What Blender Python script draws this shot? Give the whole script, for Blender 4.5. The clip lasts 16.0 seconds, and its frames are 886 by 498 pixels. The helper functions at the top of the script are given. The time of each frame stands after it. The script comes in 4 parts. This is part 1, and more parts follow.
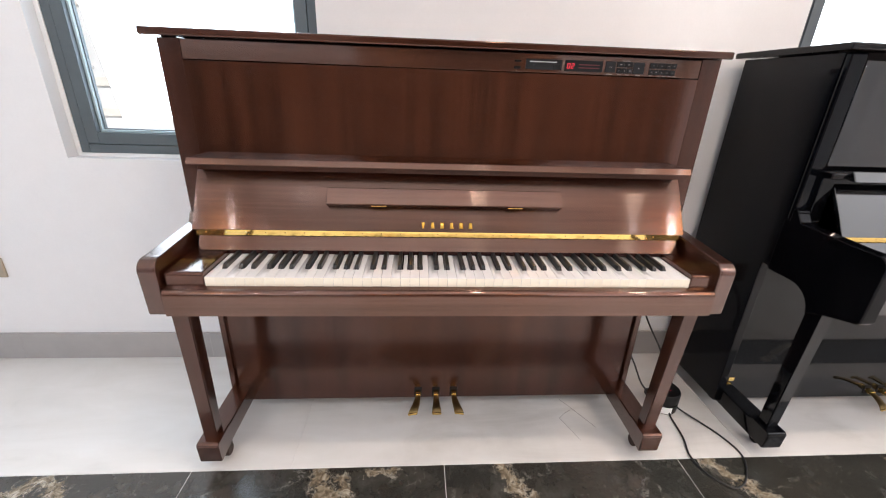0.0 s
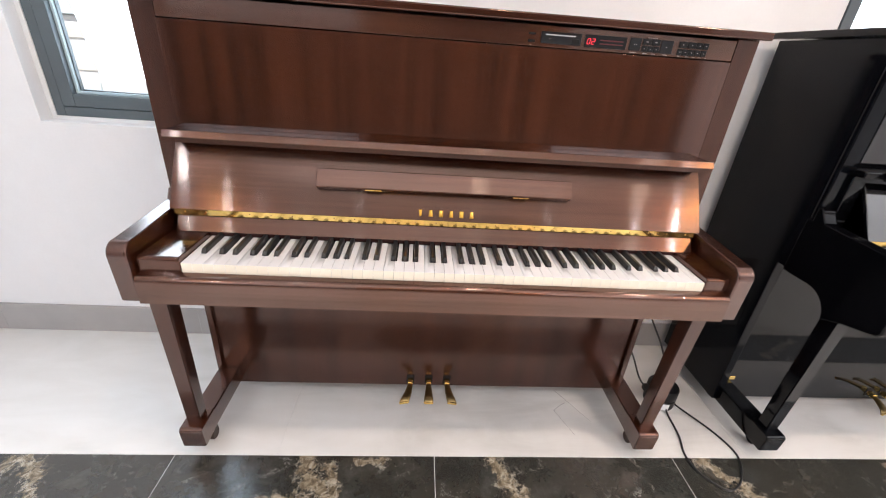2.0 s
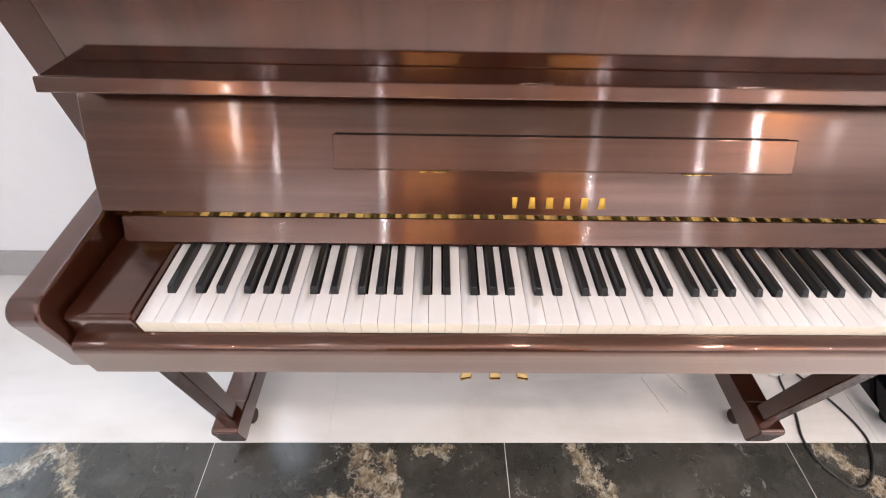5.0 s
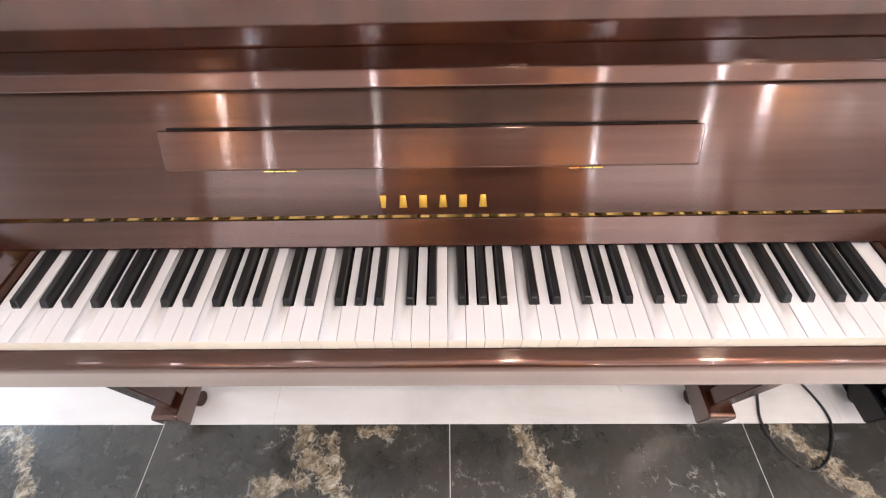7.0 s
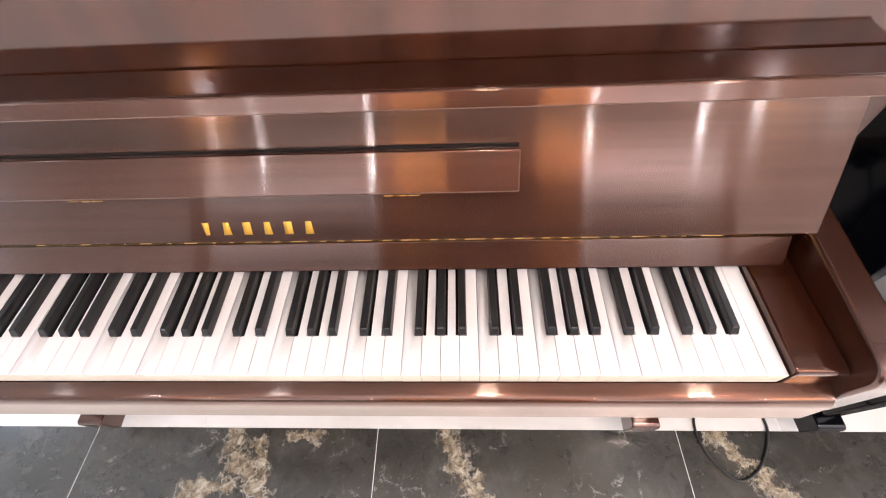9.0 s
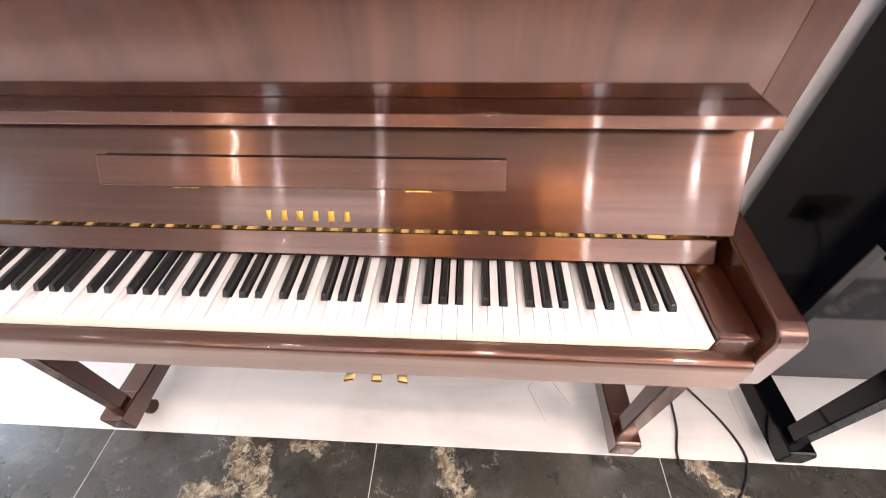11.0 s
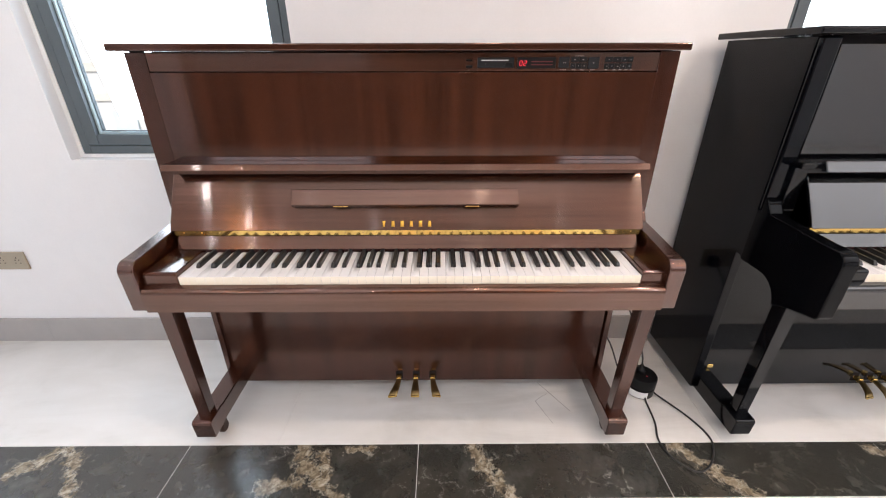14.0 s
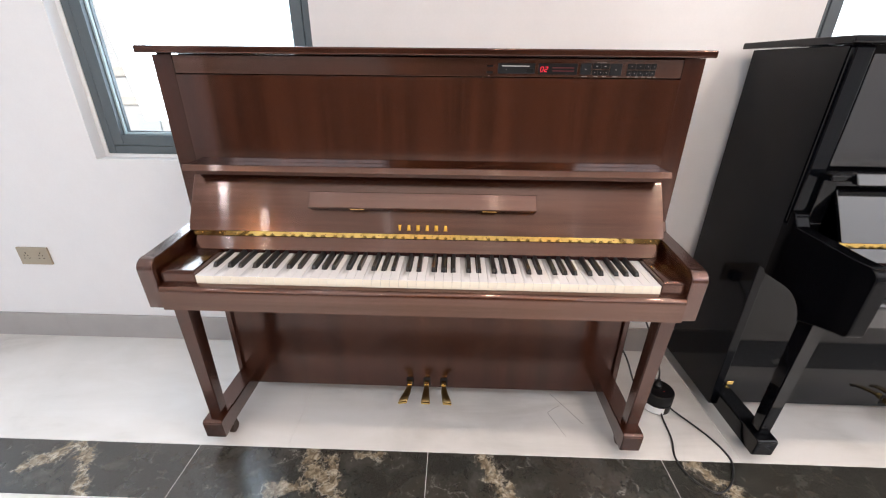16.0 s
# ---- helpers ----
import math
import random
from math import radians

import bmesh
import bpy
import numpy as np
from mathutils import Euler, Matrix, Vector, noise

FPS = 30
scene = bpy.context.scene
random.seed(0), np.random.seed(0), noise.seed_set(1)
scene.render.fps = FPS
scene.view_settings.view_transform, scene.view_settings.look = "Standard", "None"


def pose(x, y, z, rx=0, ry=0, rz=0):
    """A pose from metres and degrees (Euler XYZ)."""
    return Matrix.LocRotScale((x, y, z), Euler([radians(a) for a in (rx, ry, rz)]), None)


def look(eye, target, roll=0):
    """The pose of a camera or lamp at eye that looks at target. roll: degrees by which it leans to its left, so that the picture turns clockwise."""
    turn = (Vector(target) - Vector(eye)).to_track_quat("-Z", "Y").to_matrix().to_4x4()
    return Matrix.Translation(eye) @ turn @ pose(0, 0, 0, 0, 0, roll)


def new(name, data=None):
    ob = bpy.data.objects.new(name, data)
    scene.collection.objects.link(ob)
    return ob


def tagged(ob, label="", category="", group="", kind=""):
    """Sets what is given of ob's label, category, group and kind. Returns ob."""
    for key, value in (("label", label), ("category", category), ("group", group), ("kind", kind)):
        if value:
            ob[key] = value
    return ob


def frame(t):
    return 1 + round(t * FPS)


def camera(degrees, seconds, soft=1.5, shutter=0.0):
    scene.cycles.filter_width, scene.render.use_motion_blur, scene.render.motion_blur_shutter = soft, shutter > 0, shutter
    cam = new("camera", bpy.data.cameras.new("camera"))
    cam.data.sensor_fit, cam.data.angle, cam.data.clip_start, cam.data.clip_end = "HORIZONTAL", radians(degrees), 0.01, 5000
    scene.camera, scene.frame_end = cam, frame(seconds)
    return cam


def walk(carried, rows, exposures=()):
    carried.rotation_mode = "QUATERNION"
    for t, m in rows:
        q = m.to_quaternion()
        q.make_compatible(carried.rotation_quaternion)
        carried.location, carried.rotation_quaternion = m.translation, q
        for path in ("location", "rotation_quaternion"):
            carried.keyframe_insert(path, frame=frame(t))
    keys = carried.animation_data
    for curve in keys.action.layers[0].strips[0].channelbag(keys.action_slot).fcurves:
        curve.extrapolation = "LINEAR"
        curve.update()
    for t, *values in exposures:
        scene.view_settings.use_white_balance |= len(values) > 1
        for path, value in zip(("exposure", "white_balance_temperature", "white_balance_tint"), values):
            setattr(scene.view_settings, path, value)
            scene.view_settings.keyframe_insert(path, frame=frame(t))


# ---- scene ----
cam = camera(95.3, 16.0, soft=1.1)
PATH = [
    (0, (-0.104, -0.91, 1.179), (0.03, 0.942, 0.437), 2.1),
    (0.5, (-0.098, -0.904, 1.179), (0.04, 0.943, 0.426), 2.3),
    (1, (-0.092, -0.884, 1.175), (0.045, 0.958, 0.408), 2.7),
    (1.5, (-0.086, -0.864, 1.177), (0.057, 0.963, 0.376), 3.6),
    (2, (-0.096, -0.818, 1.194), (0.045, 0.977, 0.324), 4.4),
    (2.5, (-0.142, -0.736, 1.209), (-0.02, 0.999, 0.222), 5.0),
    (3, (-0.179, -0.665, 1.213), (-0.093, 1.004, 0.113), 4.8),
    (3.5, (-0.17, -0.56, 1.218), (-0.141, 1.027, 0.001), 3.4),
    (4, (-0.211, -0.456, 1.214), (-0.173, 1.053, -0.098), 3.0),
    (6.5, (-0.089, -0.219, 1.217), (-0.106, 1.011, -0.359), -1.2),
    (7, (0.004, -0.215, 1.211), (-0.031, 0.99, -0.385), -1.9),
    (7.5, (0.051, -0.209, 1.208), (0.004, 0.969, -0.408), -2.6),
    (8, (0.099, -0.178, 1.211), (0.041, 0.984, -0.416), -3.2),
    (8.5, (0.154, -0.142, 1.212), (0.09, 0.999, -0.429), -3.9),
    (9, (0.24, -0.149, 1.216), (0.148, 0.986, -0.428), -4.6),
    (11.5, (0.246, -0.463, 1.275), (0.143, 1.043, -0.038), -1.0),
    (12, (0.222, -0.635, 1.296), (0.132, 0.978, 0.117), -0.4),
    (12.5, (0.21, -0.83, 1.318), (0.119, 0.87, 0.269), -0.9),
    (13, (0.143, -0.943, 1.318), (0.097, 0.81, 0.357), -0.7),
    (13.5, (0.106, -0.962, 1.285), (0.09, 0.827, 0.391), -0.6),
    (14, (0.082, -0.934, 1.259), (0.091, 0.872, 0.4), -0.1),
    (14.5, (0.066, -0.906, 1.237), (0.08, 0.911, 0.4), 0.5),
    (15, (0.063, -0.91, 1.237), (0.053, 0.908, 0.403), 0.6),
    (15.5, (0.073, -0.922, 1.243), (0.042, 0.898, 0.416), 0.7),
    (16, (0.071, -0.929, 1.248), (0.022, 0.893, 0.424), 0.6),
]
walk(cam, [(t, look(eye, target, roll)) for t, eye, target, roll in PATH],
     [(0.0, -0.18, 6350, 12), (2.5, -0.05, 6350, 12), (4.2, -0.1, 6400, 14), (6.5, -0.06, 6350, 15), (9.0, 0.24, 6450, 17), (11.5, 0.40, 6650, 18), (12.5, 0.0, 6500, 15), (13.0, -0.14, 6450, 14), (16.0, -0.19, 6350, 12)])

# ---- world, sun, lights ----
world = bpy.data.worlds.new("world")
scene.world = world
world.use_nodes = True
wn = world.node_tree.nodes
sky = wn.new("ShaderNodeTexSky")
sky.sky_type, sky.sun_disc = "NISHITA", False
sky.sun_elevation, sky.sun_rotation = radians(48), radians(200)
wn["Background"].inputs["Strength"].default_value = 0.12
world.node_tree.links.new(sky.outputs["Color"], wn["Background"].inputs["Color"])

sun = new("sun", bpy.data.lights.new("sun", "SUN"))
sun.data.energy, sun.data.angle, sun.data.color = 4.1, radians(2), (1.0, 0.96, 0.9)
sun.matrix_world = look((3, -6, 12), (0, 6, 0))



def area(name, x, y, z, tx, ty, tz, w, h, watts, colour, shape="RECTANGLE"):
    lamp = bpy.data.lights.new(name, "AREA")
    lamp.shape, lamp.size, lamp.size_y, lamp.energy, lamp.color = shape, w, h, watts, colour
    ob = new(name, lamp)
    ob.matrix_world = look((x, y, z), (tx, ty, tz))
    return ob


CEIL = 2.9
# daylight in the room's openings; west and south ones are unseen, added for light
area("added_daylight_west", -5.56, -2.2, 1.5, 0, -1.6, 1.0, 3.4, 2.2, 23, (0.66, 0.86, 1.0))
# the third, leftmost window is unseen, added to brighten the left floor
for wx, watts, tone in ((-0.923, 19, (0.76, 0.89, 1.0)), (1.7955, 13, (0.88, 0.94, 1.0)), (-3.6635, 31, (0.66, 0.84, 1.0))):
    area("daylight_window", wx, 0.768, 1.68, wx, -1, 1.3, 0.78, 1.36, watts, tone)
area("added_daylight_south", -2.28, -4.96, 2.40, -2.28, 0, 1.9, 2.50, 0.80, 26, (0.86, 0.93, 1.0))
area("added_daylight_south_b", 2.92, -4.96, 2.40, 2.92, 0, 1.9, 1.90, 0.80, 27, (0.95, 0.96, 1.0))
# ceiling downlights, set round the edge of the room
SPOTS = [(-2.15, -1.6), (-2.15, -2.7), (-2.15, -3.8), (-0.9, -4.2), (1.85, -4.2), (2.85, -3.5), (2.9, -2.6), (2.95, -1.6),
         (-2.5, -0.75), (-1.0, -0.75), (0.4, -0.75), (1.75, -0.75)]
for sx, sy in SPOTS:
    area("downlight_lamp", sx, sy, CEIL - 0.012, sx, sy, 0, *((0.07, 0.07) if sy < -1 else (0.14, 0.14)), 6.5 if sy < -1 and sx < -2 else 13 if sy < -1 else 2.5 if sx < -2 else 3.5 if sx < 0 else 16 if sx < 1 else 25, (0.88, 0.93, 1.0) if sx < 0 or sy < -1 else (1.0, 0.80, 0.64), "DISK")
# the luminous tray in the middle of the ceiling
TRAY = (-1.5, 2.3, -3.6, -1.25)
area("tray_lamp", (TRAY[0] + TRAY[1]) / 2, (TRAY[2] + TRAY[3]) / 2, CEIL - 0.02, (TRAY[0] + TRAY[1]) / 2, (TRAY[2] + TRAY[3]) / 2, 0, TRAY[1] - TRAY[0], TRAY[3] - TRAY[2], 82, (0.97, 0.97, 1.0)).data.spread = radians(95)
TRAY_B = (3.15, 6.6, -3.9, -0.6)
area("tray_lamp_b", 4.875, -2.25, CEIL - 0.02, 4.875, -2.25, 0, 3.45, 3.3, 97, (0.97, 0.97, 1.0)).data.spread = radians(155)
# unseen warm lamps added by the ceiling edge for the fallboard's orange reflections
for wx, wy, ww, wl in ((-2.30, -2.95, 0.30, 0.7), (2.85, -2.15, 0.30, 0.7), (-0.3, -4.55, 0.7, 0.14), (1.6, -4.55, 0.7, 0.14)):
    area("added_warm_lamp", wx, wy, CEIL - 0.02, wx, wy, 0, ww, wl, 10 if wx < -2 else 17, (1.0, 0.47, 0.13))

# ---- materials ----


class Nodes:
    """A short way to write node materials."""

    def __init__(self, name):
        self.mat = bpy.data.materials.new(name)
        self.mat.use_nodes = True
        self.tree = self.mat.node_tree
        self.bsdf = self.tree.nodes["Principled BSDF"]

    def put(self, socket, value):
        if isinstance(value, bpy.types.NodeSocket):
            self.tree.links.new(value, socket)
        elif value is not None:
            if socket.type == "RGBA" and len(value) == 3:
                value = (*value, 1)
            socket.default_value = value

    def node(self, kind, out=0, props=None, **inputs):
        n = self.tree.nodes.new("ShaderNode" + kind)
        for k, v in (props or {}).items():
            setattr(n, k, v)
        for k, v in inputs.items():
            key = int(k[1:]) if k[0] == "i" and k[1:].isdigit() else k.replace("_", " ")
            self.put(n.inputs[key], v)
        return n.outputs[out]

    def coords(self, scale=(1, 1, 1), loc=(0, 0, 0), rot=(0, 0, 0), which="Object"):
        c = self.tree.nodes.new("ShaderNodeTexCoord").outputs[which]
        return self.node("Mapping", Vector=c, Location=loc, Rotation=rot, Scale=scale)

    def noise(self, vec, scale=5.0, detail=4.0, rough=0.55, dist=0.0, out=0):
        return self.node("TexNoise", out, Vector=vec, Scale=scale, Detail=detail, Roughness=rough, Distortion=dist)

    def ramp(self, fac, *stops):
        n = self.tree.nodes.new("ShaderNodeValToRGB")
        el = n.color_ramp.elements
        while len(el) < len(stops):
            el.new(0.5)
        for e, (p, c) in zip(el, stops):
            e.position = p
            e.color = (*c, 1) if len(c) == 3 else c
        self.tree.links.new(fac, n.inputs[0])
        return n.outputs[0]

    def math(self, op, a, b=None, c=None, clamp=False):
        n = self.tree.nodes.new("ShaderNodeMath")
        n.operation, n.use_clamp = op, clamp
        for s, v in zip(n.inputs, (a, b, c)):
            self.put(s, v)
        return n.outputs[0]

    def mix(self, fac, a, b, blend="MIX"):
        n = self.tree.nodes.new("ShaderNodeMix")
        n.data_type, n.blend_type = "RGBA", blend
        self.put(n.inputs["Factor"], fac), self.put(n.inputs["A"], a), self.put(n.inputs["B"], b)
        return n.outputs["Result"]

    def bump(self, height, strength=0.1, distance=0.01):
        return self.node("Bump", Height=height, Strength=strength, Distance=distance)

    def done(self, **inputs):
        for k, v in inputs.items():
            self.put(self.bsdf.inputs[k.replace("_", " ")], v)
        return self.mat


def wood(name, dark, light, along="x", rough=0.2, spec=0.7, aniso=0.0, ribbon=1.0, fibre=1.72, glow_of=(1.0, 0.44, 0.29)):
    """Lacquered mahogany: soft ribbons and fine streaks along one axis, slow colour drift, a clear satin coat."""
    n = Nodes(name)

    def stretch(across, down):
        return {"x": (down, across, across), "z": (across, across, down), "y": (across, down, across)}[along]

    drift = n.noise(n.coords((1, 1, 1)), 1.7, 3)
    band = n.noise(n.coords(stretch(20, 0.7)), 1.0, 3, 0.55, 0.0)
    fine = n.noise(n.coords(stretch(120, 2.6)), 1.0, 3, 0.55, 0.0)
    f = n.math("ADD", n.math("MULTIPLY", band, 0.62 * ribbon), n.math("MULTIPLY", fine, 0.26))
    f = n.math("ADD", f, n.math("MULTIPLY", drift, 0.74 - 0.62 * ribbon))
    mid = tuple((a + b) / 2 for a, b in zip(dark, light))
    base = n.ramp(f, (0.36, dark), (0.50, mid), (0.65, light))
    r = n.math("ADD", n.math("MULTIPLY", drift, 0.06), rough - 0.03)
    # stained fibres under the lacquer throw a broad sheen of their own colour
    sheen = n.ramp(f, (0.34, tuple(c * 0.40 for c in glow_of)), (0.50, tuple(c * 0.72 for c in glow_of)), (0.66, glow_of))
    if aniso:
        # brushed lacquer: a gloss that is drawn out across the grain
        n.done(Base_Color=base, Roughness=0.24, IOR=fibre + 0.06, Specular_Tint=sheen)
        gloss = n.node("BsdfAnisotropic", props={"distribution": "GGX"}, Color=n.ramp(f, (0.34, (0.82, 0.68, 0.58)), (0.50, (0.96, 0.83, 0.74)), (0.66, (1.0, 0.91, 0.84))), Roughness=rough, Anisotropy=aniso, Tangent=n.node("CombineXYZ", X=1.0, Y=0.0, Z=0.0))
        mixer = n.tree.nodes.new("ShaderNodeMixShader")
        n.put(mixer.inputs[0], n.node("Fresnel", IOR=1.0 + spec))
        n.tree.links.new(n.bsdf.outputs[0], mixer.inputs[1]), n.tree.links.new(gloss, mixer.inputs[2])
        n.tree.links.new(mixer.outputs[0], n.tree.nodes["Material Output"].inputs["Surface"])
        return n.mat
    return n.done(Base_Color=base, Roughness=n.math("ADD", r, 0.06), IOR=fibre, Specular_Tint=sheen, Coat_Weight=1.0, Coat_Roughness=r, Coat_IOR=1.0 + spec)


def plain(name, colour, rough=0.5, metal=0.0, vary=0.08, scale=30.0, bump=0.03, coat=0.0, spec=0.5):
    n = Nodes(name)
    v = n.noise(n.coords(), scale, 5)
    slow = n.noise(n.coords(), scale * 0.08, 3)
    f = n.math("ADD", n.math("MULTIPLY", v, 0.5), n.math("MULTIPLY", slow, 0.5))
    lo, hi = [tuple(min(1, c * k) for c in colour) for k in (1 - vary, 1 + vary)]
    return n.done(Base_Color=n.ramp(f, (0.3, lo), (0.7, hi)), Metallic=metal,
                  Roughness=n.math("ADD", n.math("MULTIPLY", v, 0.12), max(0.0, rough - 0.06)),
                  Normal=n.bump(v, bump, 0.002), Coat_Weight=coat, Specular_IOR_Level=spec)


DARK, LIGHT = (0.015, 0.0040, 0.0020), (0.034, 0.0094, 0.0043)
wood_v = wood("mahogany_upright_grain", DARK, LIGHT, "z", 0.15, 0.38, fibre=1.55)
wood_panel = wood("mahogany_ribbon_veneer", (0.017, 0.0046, 0.0022), (0.055, 0.0158, 0.0067), "z", 0.075, 0.52, 0.0, 1.0, 1.66)
wood_x = wood("mahogany_long_grain", DARK, LIGHT, "x", 0.10, 0.38, 0.0, 0.7)
wood_y = wood("mahogany_deep_grain", DARK, LIGHT, "y", 0.18, 0.56, 0.0, 0.7)
# long-grain mahogany with its reflection cut, to keep the shelf top dark
wood_shelf_dim = wood("mahogany_shelf_dim", DARK, LIGHT, "x", 0.09, 0.34, 0.0, 0.7, fibre=1.32)
wood_fall = wood("mahogany_satin", DARK, LIGHT, "x", 0.12, 0.62, 0.77, 0.7)
brass = plain("polished_brass", (0.78, 0.54, 0.17), 0.08, 1.0, 0.12, 40)
brass_old = plain("tarnished_brass", (0.30, 0.21, 0.09), 0.32, 1.0, 0.3, 60)
gold = plain("gold_inlay", (0.72, 0.42, 0.06), 0.35, 0.45, 0.05)
ivory = plain("white_key_acrylic", (0.715, 0.70, 0.695), 0.16, 0.0, 0.03, 12, 0.0)
key_front = plain("cream_key_front", (0.74, 0.68, 0.56), 0.3, 0.0, 0.05, 20, 0.0)
ebony = plain("black_key_resin", (0.012, 0.012, 0.013), 0.3, 0.0, 0.15, 60, 0.02)
felt_red = plain("red_felt", (0.035, 0.009, 0.008), 0.95, 0.0, 0.2, 200, 0.2)
# one black lacquer in copies: reflection raised or cut to lighten or darken faces
black_gloss = plain("black_polyester", (0.0022, 0.0024, 0.0032), 0.05, 0.0, 0.1, 6, 0.0, 0.0, 1.0)
black_front_dim = plain("black_polyester_front_dim", (0.0022, 0.0024, 0.0032), 0.05, 0.0, 0.1, 6, 0.0, 0.0, 0.30)
black_arm_dim = plain("black_polyester_arm_dim", (0.0020, 0.0022, 0.0030), 0.05, 0.0, 0.1, 6, 0.0, 0.0, 0.10)
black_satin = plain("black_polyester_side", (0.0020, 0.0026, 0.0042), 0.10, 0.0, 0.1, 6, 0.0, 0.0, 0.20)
caster_dark = plain("dark_caster_metal", (0.05, 0.03, 0.022), 0.4, 0.6, 0.2, 60)
timber = wood("oak_panel", (0.26, 0.13, 0.055), (0.40, 0.21, 0.09), "z", 0.45, 0.4, fibre=1.4)
black_panel = plain("black_wall_panel", (0.02, 0.018, 0.018), 0.5, 0.0, 0.1, 20)
dark_panel = plain("dark_wall_panel", (0.10, 0.078, 0.063), 0.5, 0.0, 0.1, 20)
black_plastic = plain("black_plastic", (0.005, 0.005, 0.0055), 0.35, 0.0, 0.12, 90, 0.03, 0.0, 0.25)
grey_plastic = plain("grey_button_plastic", (0.010, 0.0105, 0.012), 0.4, 0.0, 0.1, 90, 0.03, 0.0, 0.25)
white_label = plain("white_sticker", (0.72, 0.72, 0.72), 0.6, 0.0, 0.03, 50)
pencil = plain("pencil_grey", (0.22, 0.21, 0.20), 0.7)
rubber = plain("cable_rubber", (0.012, 0.012, 0.012), 0.5, 0.0, 0.1, 90)
print_mark = plain("pale_print", (0.26, 0.25, 0.24), 0.5)
silver = plain("pale_plastic_lip", (0.62, 0.62, 0.62), 0.35, 0.0, 0.05)
paint = plain("white_wall_paint", (0.79, 0.785, 0.79), 0.75, 0.0, 0.02, 160, 0.05)
reveal_paint = plain("white_gloss_reveal", (0.82, 0.82, 0.82), 0.5, 0.0, 0.03, 30)
ceiling_paint = plain("ceiling_paint", (0.70, 0.69, 0.67), 0.9, 0.0, 0.02, 120)
alu = plain("grey_window_aluminium", (0.095, 0.118, 0.130), 0.42, 0.0, 0.06, 70)
gasket = plain("pale_window_seal", (0.50, 0.62, 0.66), 0.4, 0.0, 0.03)
socket_plate = plain("champagne_socket_plate", (0.42, 0.35, 0.26), 0.35, 0.4, 0.05, 60)
facade_paint = plain("pale_stucco", (0.78, 0.76, 0.74), 0.9, 0.0, 0.05, 3)
facade_band = plain("cream_stucco", (0.80, 0.75, 0.67), 0.9, 0.0, 0.06, 3)
facade_glass = plain("facade_window_glass", (0.72, 0.75, 0.77), 0.5, 0.0, 0.1, 3)
# shade of the opening behind each ajar pane, as a colour
facade_shade = plain("facade_window_shade", (0.48, 0.55, 0.57), 0.6, 0.0, 0.1, 3)
# black for slots and seams, whose shade is put into the colour
dark_gap = plain("dark_gap", (0.006, 0.004, 0.004), 0.9)


def glow(name, colour, strength):
    n = Nodes(name)
    return n.done(Base_Color=(0.01, 0.01, 0.01), Emission_Color=colour, Emission_Strength=strength, Roughness=0.3)


led_red = glow("red_led", (1.0, 0.02, 0.05), 1.6)
led_dim = glow("dim_red_led", (0.55, 0.01, 0.02), 0.16)
lamp_face = glow("lamp_face", (1.0, 0.93, 0.84), 12)


def glass_mat():
    n = Nodes("window_glass")
    return n.done(Base_Color=(0.95, 0.98, 0.98), Roughness=0.0, Transmission_Weight=1.0, IOR=1.02)


pane_glass = glass_mat()


def floor_stone():
    n = Nodes("pale_floor_tile")
    p = n.coords(which="Object")
    cloud = n.noise(p, 1.3, 6, 0.6, 0.6)
    veil = n.noise(n.coords((0.8, 3.0, 1), rot=(0, 0, 0.7)), 2.2, 5, 0.6, 1.2)
    base = n.ramp(n.math("ADD", n.math("MULTIPLY", cloud, 0.6), n.math("MULTIPLY", veil, 0.4)),
                  (0.34, (0.51, 0.494, 0.463)), (0.50, (0.65, 0.635, 0.605)), (0.68, (0.72, 0.708, 0.686)))
    return n.done(Base_Color=base, Roughness=n.math("ADD", n.math("MULTIPLY", cloud, 0.10), 0.15), Specular_IOR_Level=0.7,
                  Normal=n.bump(cloud, 0.02, 0.002))


